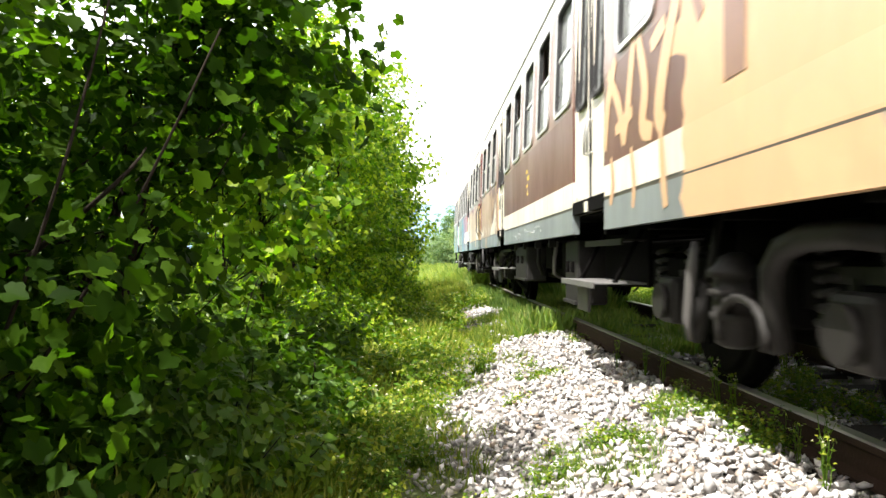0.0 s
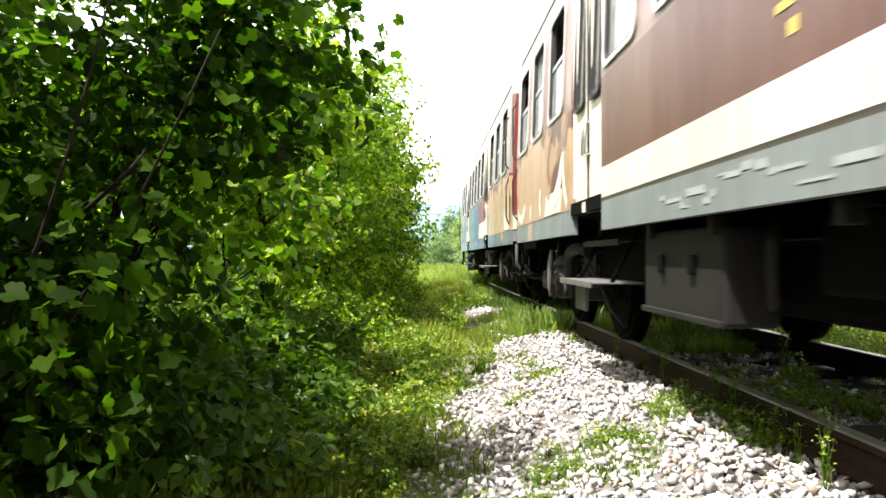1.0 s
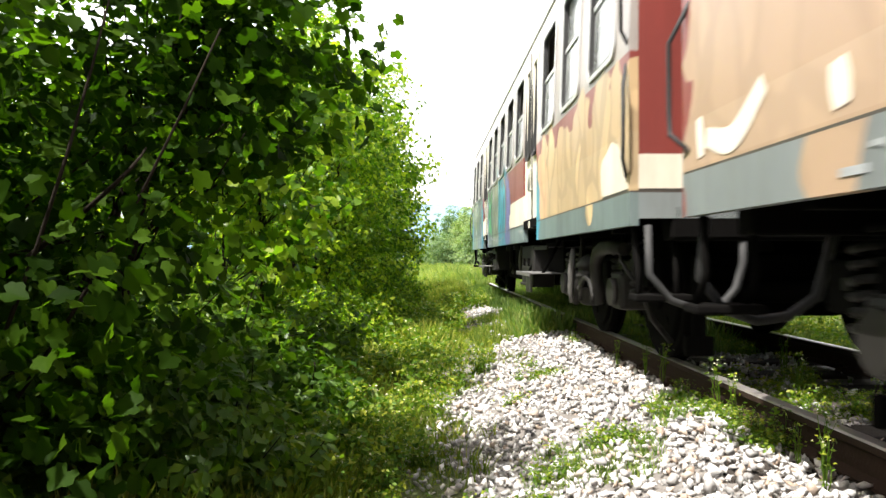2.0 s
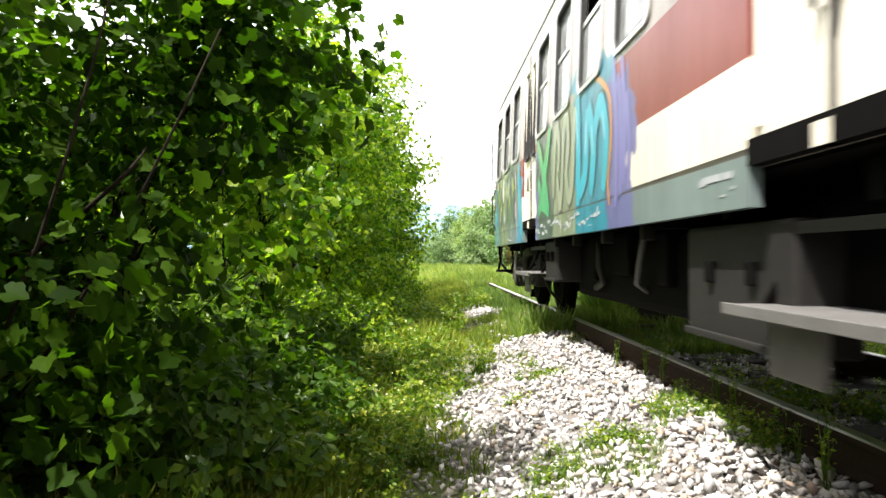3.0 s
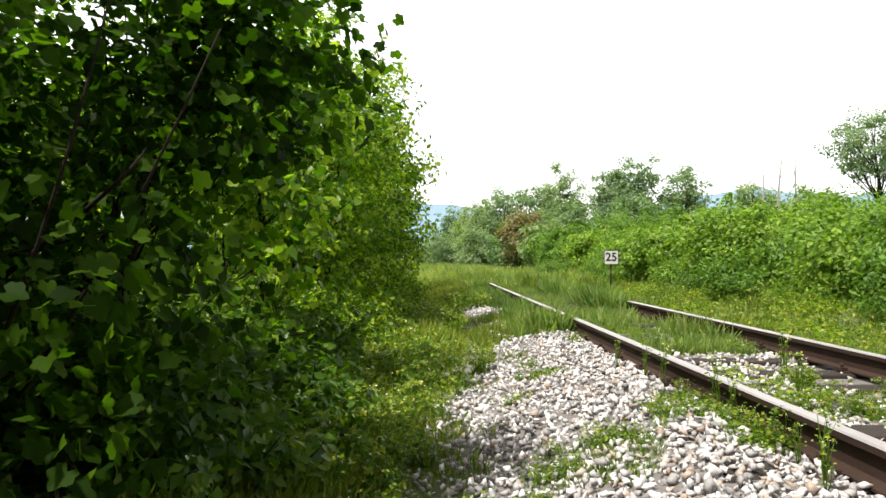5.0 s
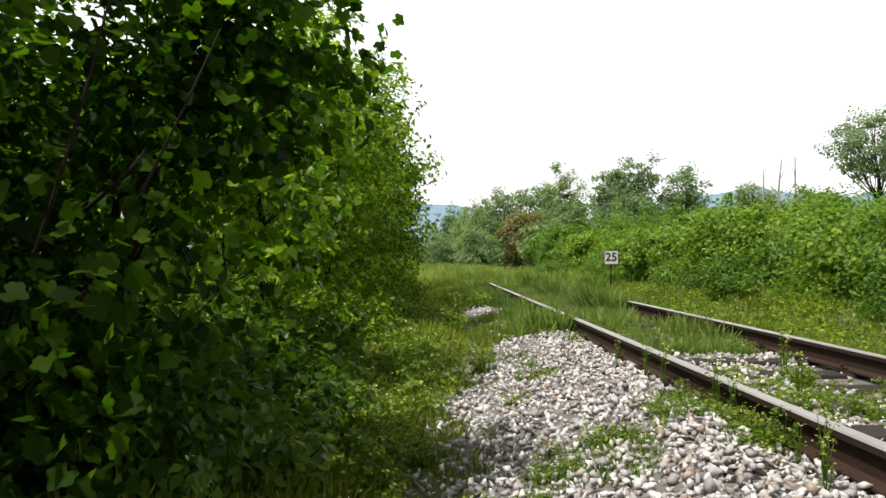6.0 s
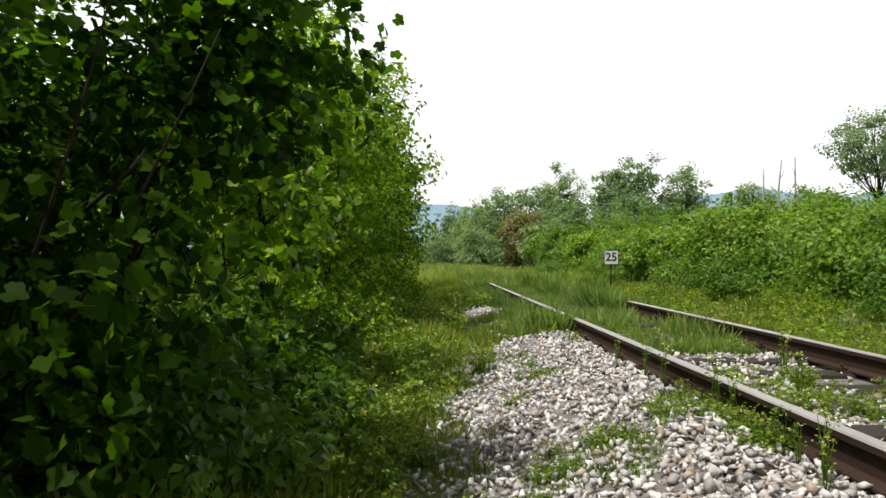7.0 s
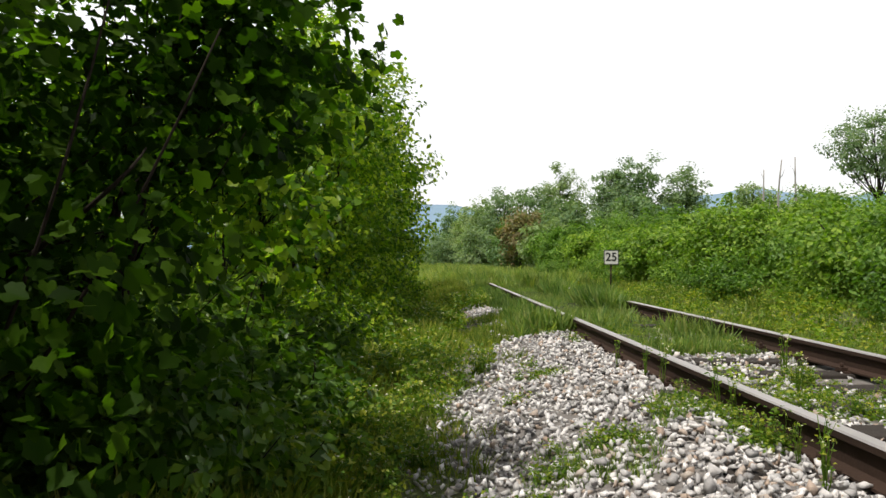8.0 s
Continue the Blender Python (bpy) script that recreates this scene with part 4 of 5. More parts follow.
def railbus(label, centre, paint, boxes, drops, group, marks, engine):
    ob = thing("railbus", label, "railbus", group, pose(TRACK, centre, 0))
    for side in (-1, 1):
        wall(side, paint, ob)
        for i, u in enumerate(WINDOWS):
            window(side, u, drops[i % len(drops)], ob)
        for d in DOORS:
            door(side, d, ob)
            steps(side, d, ob)
        for u0, u1, z0, z1 in boxes:
            bx = boxed(min(side * 1.0, side * 1.24), max(side * 1.0, side * 1.24), u0, u1, z0, z1, bevel=0.02)
            eq = part("equipment_box", bx, M["box"], ob, "grimy grey steel equipment box")
            part("flange", boxed(min(side * 1.21, side * 1.262), max(side * 1.21, side * 1.262), u0 + 0.01, u1 - 0.01, z0, z0 + 0.03, bevel=0.006), M["box"], eq)
            for k in (0.3, 0.7):
                part("catch", boxed(min(side * 1.24, side * 1.265), max(side * 1.24, side * 1.265), u0 + k * (u1 - u0) - 0.03, u0 + k * (u1 - u0) + 0.03, (z0 + z1) / 2, (z0 + z1) / 2 + 0.09, bevel=0.006), M["under"], eq)
        for u0, u1, z0, z1, paint_name in marks:
            part("marking", boxed(min(side * (HALF - 0.01), side * (HALF + 0.003)), max(side * (HALF - 0.01), side * (HALF + 0.003)), u0, u1, z0, z1), M[paint_name], ob)
    roof(ob)
    part("cabin_floor", boxed(-1.28, 1.28, -LEN2 + 0.05, LEN2 - 0.05, 1.0, 1.045), M["inside"], ob)
    part("floor_pan", boxed(-1.27, 1.27, -LEN2 + 0.06, LEN2 - 0.06, 0.984, 0.998), M["under"], ob, "black steel floor pan")
    for x in (-0.5, 0.5):
        part("longitudinal_beam", boxed(x - 0.05, x + 0.05, -LEN2 + 0.2, LEN2 - 0.2, 0.72, 0.98, bevel=0.008), M["under"], ob, "black steel underframe beam")
    cross = boxed(-1.22, 1.22, -0.04, 0.04, 0.84, 0.97, bevel=0.008)
    first = part("cross_beam", cross, M["under"], ob)
    first.location.y = -6.0
    for k in range(1, 13):
        shared("cross_beam", first.data, ob, pose(0, -6.0 + k, 0))
    bm = boxed(-engine[0], engine[0], engine[1], engine[2], engine[3], 0.83, bevel=0.06)
    part("engine", bm, M["under"], ob, "grimy underfloor engine")
    for side in (-1, 1):
        for k, (u, z, w) in enumerate(((-1.3, 0.6, 0.16), (-0.75, 0.68, 0.10), (0.15, 0.62, 0.2), (1.05, 0.66, 0.12), (1.9, 0.7, 0.09))):
            bm = boxed(min(side * 0.9, side * 1.08), max(side * 0.9, side * 1.08), u - w, u + w, z - 0.1 * (k % 2) - 0.06, 0.84, bevel=0.02)
            part("casing", bm, M["under"], ob)
        bm = bmesh.new()
        tube(bm, [(side * 1.1, -0.5, 0.84), (side * 1.12, -0.45, 0.66), (side * 1.1, -0.32, 0.52), (side * 1.0, -0.28, 0.46)], 0.02, 8)
        part("bracket", bm, M["lever"], ob)
        bm = bmesh.new()
        tube(bm, [(side * 1.12, 0.6, 0.84), (side * 1.12, 0.62, 0.62), (side * 1.05, 0.75, 0.5), (side * 1.05, 1.0, 0.44)], 0.026, 8)
        part("drain_pipe", bm, M["box"], ob)
        for u in (-1.0, -0.1, 0.85, 1.7):
            bm = boxed(min(side * 1.2, side * 1.27), max(side * 1.2, side * 1.27), u - 0.03, u + 0.03, 0.78, 0.858, bevel=0.006)
            part("lug", bm, M["box"], ob)
    bm = bmesh.new()
    tube(bm, [(-0.95, -2.3, 0.76), (-0.95, 2.2, 0.76)], 0.025, 8)
    tube(bm, [(-0.78, -6.4, 0.80), (-0.78, 6.4, 0.80)], 0.02, 8)
    part("pipe", bm, M["under"], ob)
    bm = bmesh.new()
    tube(bm, [(0.0, 1.3, 0.6), (0.0, 2.3, 0.6)], 0.2, 18)
    part("air_tank", bm, M["under"], ob)
    for y in (-5.6, -4.7, -1.6, -0.6, 0.55, 1.6, 4.7, 5.7):
        for s in (-1, 1):
            bm = boxed(s * 0.8 - 0.26, s * 0.8 + 0.26, y - 0.24, y + 0.24, 1.36, 1.46, bevel=0.03)
            box(bm, s * 0.8 - 0.26, s * 0.8 + 0.26, y + 0.18, y + 0.28, 1.4, 2.0, bevel=0.03)
            box(bm, s * 0.8 - 0.2, s * 0.8 + 0.2, y - 0.15, y + 0.15, 1.045, 1.37)
            part("seat", bm, M["seat"], ob, "dark red vinyl seat")
    sets = []
    for y in (-4.85, 4.85):
        bogie(ob, y)
        sets += [wheelset(ob, y - 0.88), wheelset(ob, y + 0.88)]
    for s in (-1, 1):
        car_end(ob, s, paint)
    return ob, sets


M["end_paint"] = livery("red_end_paint", [(-7.0, RED, 0.0, 1.0, 0.0), (0.0, RED, 0.0, 1.0, 0.0)], GREY, CREAM, (0.23, 0.05, 0.042), (0.23, 0.05, 0.042))
car_a, sets_a = railbus("brown and cream railbus car with tan spray paint", 7.98, M["paint_a"], [(0.78, 1.85, 0.40, 0.82), (-2.2, -1.68, 0.31, 0.82)], [0, 1, 1, 1, 0, 1, 0, 0, 1, 1, 0], "coupled railbus cars",
                         [(0.0, 0.14, 1.60, 1.64, "yellow_bar"), (-0.1, 0.06, 1.52, 1.57, "yellow_bar"), (0.02, 0.14, 1.45, 1.48, "yellow_bar"), (0.0, 0.06, 1.36, 1.41, "yellow_bar")], (0.85, -1.5, 1.7, 0.42))
car_b, sets_b = railbus("red and cream railbus car covered in green and blue graffiti", 22.45, M["paint_b"], [(-2.6, -1.62, 0.35, 0.82), (1.75, 2.38, 0.46, 0.84)], [1, 0, 1, 0, 1, 0, 1, 1, 0, 0, 1], "coupled railbus cars",
                         [], (1.02, -1.7, 1.9, 0.34))

graffiti_tan(car_a)
graffiti_colour(car_b)
lettering_bars(car_a, ((-0.9, 1.3), (5.2, 5.5)), 3)
lettering_bars(car_b, ((-2.35, -2.05), (-0.3, 2.3), (4.6, 5.0)), 4)


# ---- plants ----
def limb_points(rng, a, b, bend, n=5):
    a, b = np.array(a, float), np.array(b, float)
    off = rng.normal(0, bend, 3)
    return [tuple(a + (b - a) * t + off * math.sin(t * math.pi)) for t in np.linspace(0, 1, n)]


def woody(name, label, category, seed, base, height, radii, n_clumps, per, leaf, material, template=OVAL, trunk=0.06, stems=1, group="", crown_z=0.6, hollow=0.3, spread=0.28, up=0.5, lean=(0, 0), square=0.0, shoots=0):
    """A tree or bush: tapered stems with limbs to its leaf clumps, and a ragged crown."""
    rng = np.random.default_rng(seed)
    bx, by = base
    bz = float(ground_z(np.array(bx), np.array(by))) - 0.03
    ob = thing(name, label, category, group, pose(bx, by, bz))
    centre = (lean[0], lean[1], height * crown_z)
    c, p = clumps(rng, n_clumps, centre, radii, per, spread, hollow=hollow, square=square)
    keep = p[:, 2] > 0.03
    p = p[keep]
    for k in range(shoots):
        whip = bmesh.new()
        q = c[rng.integers(len(c))]
        d = (q - np.array(centre)) / np.array(radii)
        d = d / np.linalg.norm(d) + np.array([0, 0, rng.uniform(0.2, 0.9)])
        tip = q + d / np.linalg.norm(d) * rng.uniform(0.35, 0.8) * (0.4 + 0.25 * radii[0])
        run = np.array(limb_points(rng, q, tip, 0.04, 9))
        tube(whip, [tuple(w) for w in run], list(np.linspace(0.006, 0.002, 9)), 4)
        part("shoot", whip, M["bark"], ob)
        p = np.vstack([p, np.repeat(run[1:], 3, 0) + rng.normal(0, 0.02, (24, 3))])
    for k in range(stems):
        bm = bmesh.new()
        a = (rng.normal(0, 0.12 * (stems > 1)), rng.normal(0, 0.12 * (stems > 1)), 0)
        topp = (centre[0] + rng.normal(0, 0.3 * radii[0] * (stems > 1)), centre[1] + rng.normal(0, 0.3 * radii[1] * (stems > 1)), height * 0.86)
        pts = limb_points(rng, a, topp, 0.05 * height, 7)
        tube(bm, pts, list(np.linspace(trunk, trunk * 0.15, 7)), 7)
        for q in c[rng.choice(len(c), min(len(c), 26 // stems + 2), replace=False)]:
            s = pts[int(np.clip(q[2] / height * 5, 1, 5))]
            tube(bm, limb_points(rng, s, q, 0.08 * radii[0], 4), list(np.linspace(trunk * 0.25, trunk * 0.05, 4)), 5)
        part("trunk" if stems == 1 else "stem", bm, M["bark"], ob, "")
    size = leaf * rng.uniform(0.6, 1.25, len(p))
    out = (p - np.array(centre)) / np.array(radii)
    scatter("crown", template, p, size, rng, material, up, facing=out * 0.7, parent=ob)
    return ob


def plants_left():
    # overhanging broad-leaved trees beside the lens, and unseen ones added around it as shade
    big = "broad-leaved young tree with dark lobed leaves overhanging the verge"
    # the second tree is mostly out of view, added to shade the first
    for i, (x, y, h, r, n) in enumerate([(-2.05, 2.9, 2.95, (1.45, 1.2, 1.5), 400), (-3.2, 1.6, 2.9, (1.3, 1.0, 1.5), 200)]):
        woody("sycamore_tree", big, "tree", 11 + i, (x, y), h, r, n, 26, 0.063, M["big_leaf"], LOBED, 0.05, 2, "young trees on the verge", crown_z=0.50, hollow=0.25, spread=0.16, square=0.4)
    woody("sycamore_tree", "young tree leaning out with a dark bough of lobed leaves", "tree", 15, (-1.95, 3.5), 3.2, (0.66, 0.6, 0.8), 90, 22, 0.066, M["big_leaf"], LOBED, 0.035, 2, "young trees on the verge", crown_z=0.70, hollow=0.15, spread=0.15, lean=(0.98, -0.25), square=0.2)
    # trees added mostly out of view to block sun and sky from the near leaves
    for i, (x, y, h, r) in enumerate([(-2.6, -2.6, 3.0, 1.7), (-4.6, -0.2, 3.6, 1.9), (-1.5, -4.9, 4.0, 1.9), (-4.8, -4.5, 4.4, 2.4), (-3.4, 4.6, 2.6, 1.2), (-4.9, 2.4, 4.4, 1.6), (-2.35, 0.1, 2.5, 1.15), (-1.1, -1.9, 2.5, 1.2), (-0.75, -3.3, 2.6, 1.15), (-0.95, -0.85, 1.9, 0.6), (-0.1, -1.5, 1.7, 0.65), (-1.75, 0.75, 2.3, 0.6), (-2.25, 1.5, 2.1, 0.7)]):
        woody("sycamore_tree", "dense tree added mostly out of view to shade the near leaves", "tree", 16 + i, (x, y), h, (r, r, h * 0.5), 280, 26, 0.15, M["big_leaf"], DIAMOND, 0.06, 2, "young trees on the verge", crown_z=0.5, hollow=0.2, spread=0.26, square=0.3)
    specs = [(-1.5, 10.2, 4.5, 1.40, 0.085, 520), (-3.1, 12.2, 4.2, 1.6, 0.10, 400), (-1.6, 13.4, 4.6, 1.65, 0.11, 330), (-4.9, 11.4, 4.0, 1.8, 0.11, 300), (-1.8, 17.0, 4.6, 1.8, 0.12, 300), (-2.0, 21.5, 4.6, 2.0, 0.13, 300),
             (-7.0, 9.4, 3.2, 1.7, 0.12, 260), (-6.8, 14.0, 5.2, 2.2, 0.13, 240)]
    for i, (x, y, h, r, lf, n) in enumerate(specs):
        woody("bush", "dense green deciduous bush lining the railway verge", "bush", 30 + i, (x, y), h, (r, r * 1.1, h * 0.52), n, 46, lf, M["bush_leaf"], OVAL if n > 320 else DIAMOND, 0.035, 3, "bushes along the verge", 0.5, 0.3, 0.14, square=0.08, shoots=46)
    woody("sycamore_tree", "slender young tree with fresh green leaves leaning over the verge", "tree", 25, (-1.32, 5.7), 3.5, (0.74, 0.7, 1.45), 120, 24, 0.075, M["bush_leaf"], LOBED, 0.024, 2, "young trees on the verge", crown_z=0.60, hollow=0.2, spread=0.15, square=0.3, shoots=16)
    # bare leafless limbs of the overhanging tree, before the foliage
    tree = thing("leaning_branch", "thin dark branch leaning through the foliage", "branch", m=pose(-2.0, 3.0, 0.0))
    for a, b in (((-0.1, 0.1, -0.45), (1.36, -0.7, 1.40)), ((0.05, -0.2, -0.45), (1.05, -0.75, 1.52)), ((0.5, -0.35, 0.62), (1.15, -0.75, 1.02))):
        bm = bmesh.new()
        tube(bm, limb_points(np.random.default_rng(3), a, b, 0.12, 8), list(np.linspace(0.011, 0.003, 8)), 7)
        part("limb", bm, M["bark"], tree)
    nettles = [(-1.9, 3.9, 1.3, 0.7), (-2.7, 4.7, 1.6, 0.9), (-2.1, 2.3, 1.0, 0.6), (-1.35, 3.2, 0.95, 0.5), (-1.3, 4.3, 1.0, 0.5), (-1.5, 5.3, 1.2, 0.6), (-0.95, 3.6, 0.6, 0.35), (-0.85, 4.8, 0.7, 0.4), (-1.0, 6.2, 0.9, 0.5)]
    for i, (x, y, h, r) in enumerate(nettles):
        woody("nettle_clump", "nettles under the trees, shade put into their dark leaf colour", "nettles", 60 + i, (x, y), h, (r, r * 1.15, h * 0.5), 100, 36, 0.078, M["shaded_nettle_leaf"], OVAL, 0.012, 4, "nettles under the trees", 0.45, 0.2, 0.11, shoots=10)
    for i, (x, y, h, r) in enumerate([(-2.2, 7.2, 1.3, 0.8), (-1.3, 7.9, 0.8, 0.6), (-0.95, 9.3, 0.8, 0.55), (-3.4, 7.0, 1.7, 1.0), (-0.85, 11.8, 1.0, 0.65), (-0.8, 14.6, 1.2, 0.8)]):
        woody("low_shrub", "low leafy shrub at the foot of the bushes", "shrub", 80 + i, (x, y), h, (r, r * 1.15, h * 0.5), 120, 44, 0.058, M["bush_leaf"], DIAMOND, 0.014, 4, "low shrubs on the verge", 0.45, 0.2, 0.10, shoots=10)


def bare_trunk(x, y, h, seed):
    rng = np.random.default_rng(seed)
    ob = thing("dead_trunk", "bare grey dead tree trunk above the hedge", "dead tree", "dead trunks", pose(x, y, 0.1))
    bm = bmesh.new()
    pts = limb_points(rng, (0, 0, 0), (rng.normal(0, 0.15), 0, h), 0.08, 7)
    tube(bm, pts, list(np.linspace(0.07, 0.025, 7)), 7)
    part("trunk", bm, M["dead_wood"], ob)
    for k in (3, 4, 5):
        bm = bmesh.new()
        tube(bm, limb_points(rng, pts[k], (pts[k][0] + rng.normal(0, 0.35), pts[k][1], pts[k][2] + rng.uniform(0.3, 0.6)), 0.05, 4), [0.02, 0.015, 0.01, 0.006], 5)
        part("branch", bm, M["dead_wood"], ob)


def speed_sign():
    """Square white speed board on a post, facing along the track."""
    x, y = 5.03, 20.0
    gz = float(ground_z(np.array(x), np.array(y)))
    ob = thing("speed_sign", "square white railway speed board with black number on a post", "sign", m=pose(x, y, gz))
    zc = 0.68 - gz
    part("board", boxed(-0.2, 0.2, -0.012, 0.012, zc - 0.2, zc + 0.2, bevel=0.006), M["sign"], ob, "white board")
    bm = bmesh.new()
    for x0, x1, z0, z1 in ((-0.2, 0.2, zc + 0.182, zc + 0.2), (-0.2, 0.2, zc - 0.2, zc - 0.182), (-0.2, -0.182, zc - 0.182, zc + 0.182), (0.182, 0.2, zc - 0.182, zc + 0.182)):
        box(bm, x0, x1, -0.018, -0.012, z0, z1)
    part("border", bm, M["black"], ob, "black border")
    cu = bpy.data.curves.new("number", "FONT")
    cu.body, cu.size, cu.align_x, cu.align_y, cu.extrude, cu.offset = "25", 0.32, "CENTER", "CENTER", 0.002, 0.006
    tx = new("number_text", cu)
    me = bpy.data.meshes.new_from_object(tx.evaluated_get(bpy.context.evaluated_depsgraph_get()))
    bpy.data.objects.remove(tx)
    me.materials.clear()
    me.materials.append(M["black"])
    shared("number", me, ob, pose(0, -0.017, zc, rx=90))
    bm = bmesh.new()
    tube(bm, [(0, 0.03, -0.2), (0, 0.03, zc + 0.18)], 0.025, 10)
    part("post", bm, M["rust"], ob, "rusty steel post")


def plants_right():
    rng = np.random.default_rng(77)
    n = 0
    for y in np.arange(7.0, 62, 2.6):
        x = 7.8 + rng.uniform(-0.9, 0.8) + 0.012 * y
        h = 1.85 + rng.uniform(-0.5, 0.5) + max(0, y - 28) * 0.035
        woody("hedge_bush", "thick green bush in the hedge beyond the track", "bush", 200 + n, (x, y), h, (1.75, 1.9, h * 0.55), 230, 50, 0.085 + 0.002 * y, M["hedge_leaf"], DIAMOND, 0.04, 3, "hedge beyond the track", 0.46, 0.3, 0.17)
        n += 1
    for i, (x, y) in enumerate([(6.1, 8.8), (6.4, 11.6), (5.9, 14.5), (6.3, 18.4), (6.0, 23.0), (6.6, 28.0), (5.6, 33.0)]):
        woody("low_shrub", "low green shrub before the hedge", "shrub", 280 + i, (x, y), 0.8 + 0.1 * (i % 3), (0.8, 0.9, 0.45), 90, 40, 0.075, M["hedge_leaf"], DIAMOND, 0.012, 3, "low shrubs before the hedge", 0.45, 0.2, 0.15)
    for y in np.arange(9, 50, 3.6):
        h = 2.0 + rng.uniform(-0.4, 0.6) + max(0, y - 26) * 0.04
        woody("hedge_bush", "tall green bush behind the hedge", "bush", 240 + n, (11.0 + rng.uniform(-0.8, 0.8), y), h, (2.2, 2.3, h * 0.55), 240, 44, 0.12, M["hedge_leaf"], DIAMOND, 0.05, 3, "bushes behind the hedge", 0.46, 0.3, 0.26)
        n += 1
    far = [(3.2, 84, 7.2, 2.6), (4.6, 66, 6.2, 2.4), (6.3, 62, 6.9, 2.6), (8.6, 60, 7.0, 2.6), (11.0, 60, 8.4, 2.1), (13.2, 52, 7.3, 1.7), (15.0, 52, 8.2, 2.0), (18.3, 52, 7.4, 1.9), (21.5, 48, 5.6, 2.2), (24, 46, 5.2, 2.5), (9.8, 50, 5.0, 2.4), (12.5, 44, 4.6, 2.2)]
    for i, (x, y, h, r) in enumerate(far):
        woody("tree", "green deciduous tree with summer haze put into its leaf colour", "tree", 300 + i, (x, y), h, (r, r, h * 0.46), 220, 46, 0.21, M["hazed_leaf"], DIAMOND, 0.12, 1, "trees beyond the hedge", 0.5, 0.2, 0.3, square=0.2)
    for i, (x, y, h, r) in enumerate([(1.9, 72, 3.0, 2.2), (4.2, 58, 3.4, 2.2), (6.2, 50, 3.2, 2.2), (7.6, 45, 3.0, 2.0), (9.6, 56, 4.6, 2.6), (2.6, 96, 4.2, 3.0), (-0.6, 110, 3.6, 3.0), (5.2, 76, 5.2, 2.8)]):
        woody("far_bush", "green thicket at the far end of the line", "bush", 350 + i, (x, y), h, (r, r, h * 0.55), 170, 44, 0.22, M["hazed_leaf"], DIAMOND, 0.05, 3, "far thicket", 0.45, 0.2, 0.28, square=0.3)
    woody("tree", "deciduous tree with reddish-brown leaves", "tree", 330, (6.0, 47), 4.2, (1.6, 1.4, 1.7), 110, 36, 0.22, M["rusty_leaf"], OVAL, 0.1, 1, "", 0.55, 0.25, 0.3)
    woody("tree", "tall airy tree with an open round crown", "tree", 331, (18.4, 30), 6.6, (1.7, 1.7, 1.55), 150, 50, 0.13, M["hazed_leaf"], DIAMOND, 0.12, 1, "", 0.76, 0.35, 0.2)
    for i, (x, y, h) in enumerate([(14.75, 30, 4.6), (15.3, 30, 4.7), (14.3, 31, 4.3)]):
        bare_trunk(x, y, h, 400 + i)
    speed_sign()


def grass(name, label, seed, n, xr, yr, h, material, patch=1.5, thin=0.5, exclude=None, rim=False):
    rng = np.random.default_rng(seed)
    x, y = rng.uniform(*xr, n), yr[0] + (yr[1] - yr[0]) * rng.random(n) ** 1.5
    f = np.sin(x * patch * 2.1 + 1.3 * seed) * np.sin(y * patch + seed) + 0.5 * np.sin(x * 5.3 + y * 3.1)
    keep = f + rng.normal(0, 0.5, n) > thin - 1
    if exclude is not None:
        keep &= ~exclude(x, y)
    x, y = x[keep], y[keep]
    p = np.stack([x, y, ground_z(x, y) - 0.02], 1)
    size = h * rng.uniform(0.45, 1.25, len(p)) * (0.75 + 0.35 * np.clip(f[keep], -1, 1))
    if rim:
        size = size * low_rim(x, y)
    ob = scatter(name, BLADE, p, size, rng, material, upright=True)
    return tagged(ob, label, "grass", kind="stuff")


def edge_x(y):
    return 0.09 * np.sin(y * 2.1) + 0.06 * np.sin(y * 5.3 + 1) + np.interp(y, [2.5, 3.4, 4.9, 6.4, 9, 13, 16, 30], [-0.24, -0.10, 0.20, 0.46, 0.95, 1.15, 1.35, 1.5])


def bare_patch(x, y):
    return ((x - 0.98) / 0.32) ** 2 + ((y - 12.9) / 1.5) ** 2 < 1 + 0.35 * np.sin(9 * x + 2 * y)


def low_rim(x, y):
    """Growth stays short towards the stones."""
    near_patch = np.clip(((x - 0.98) / 0.75) ** 2 + ((y - 11.5) / 3.6) ** 2 - 0.5, 0.0, 1.0)
    return np.clip((edge_x(y) - x) / 0.75, 0.25, 1.0) * (0.35 + 0.65 * near_patch)


def herbs(seed, n, xr, yr, tall, leaf, label, exclude=None):
    """Low broad-leaved cover among the grass."""
    rng = np.random.default_rng(seed)
    x, y = rng.uniform(*xr, n), yr[0] + (yr[1] - yr[0]) * rng.random(n) ** 1.4
    f = 0.55 + 0.45 * np.sin(x * 2.9 + seed) * np.sin(y * 1.7 + 0.5 * seed) + 0.2 * np.sin(x * 7 + y * 5)
    keep = rng.random(n) < f + 0.25
    if exclude is not None:
        keep &= ~exclude(x, y)
    x, y, f = x[keep], y[keep], f[keep]
    if exclude is not None and xr[0] < 0:
        f = f * low_rim(x, y)
    p = np.stack([x, y, ground_z(x, y) + tall * 1.4 * np.clip(f, 0.1, 1.2) ** 2 * rng.uniform(0.05, 1.0, len(x))], 1)
    ob = scatter("verge_herbs", DIAMOND, p, leaf * rng.uniform(0.6, 1.4, len(x)), rng, M["weed"], 0.8)
    return tagged(ob, label, "weeds", kind="stuff")


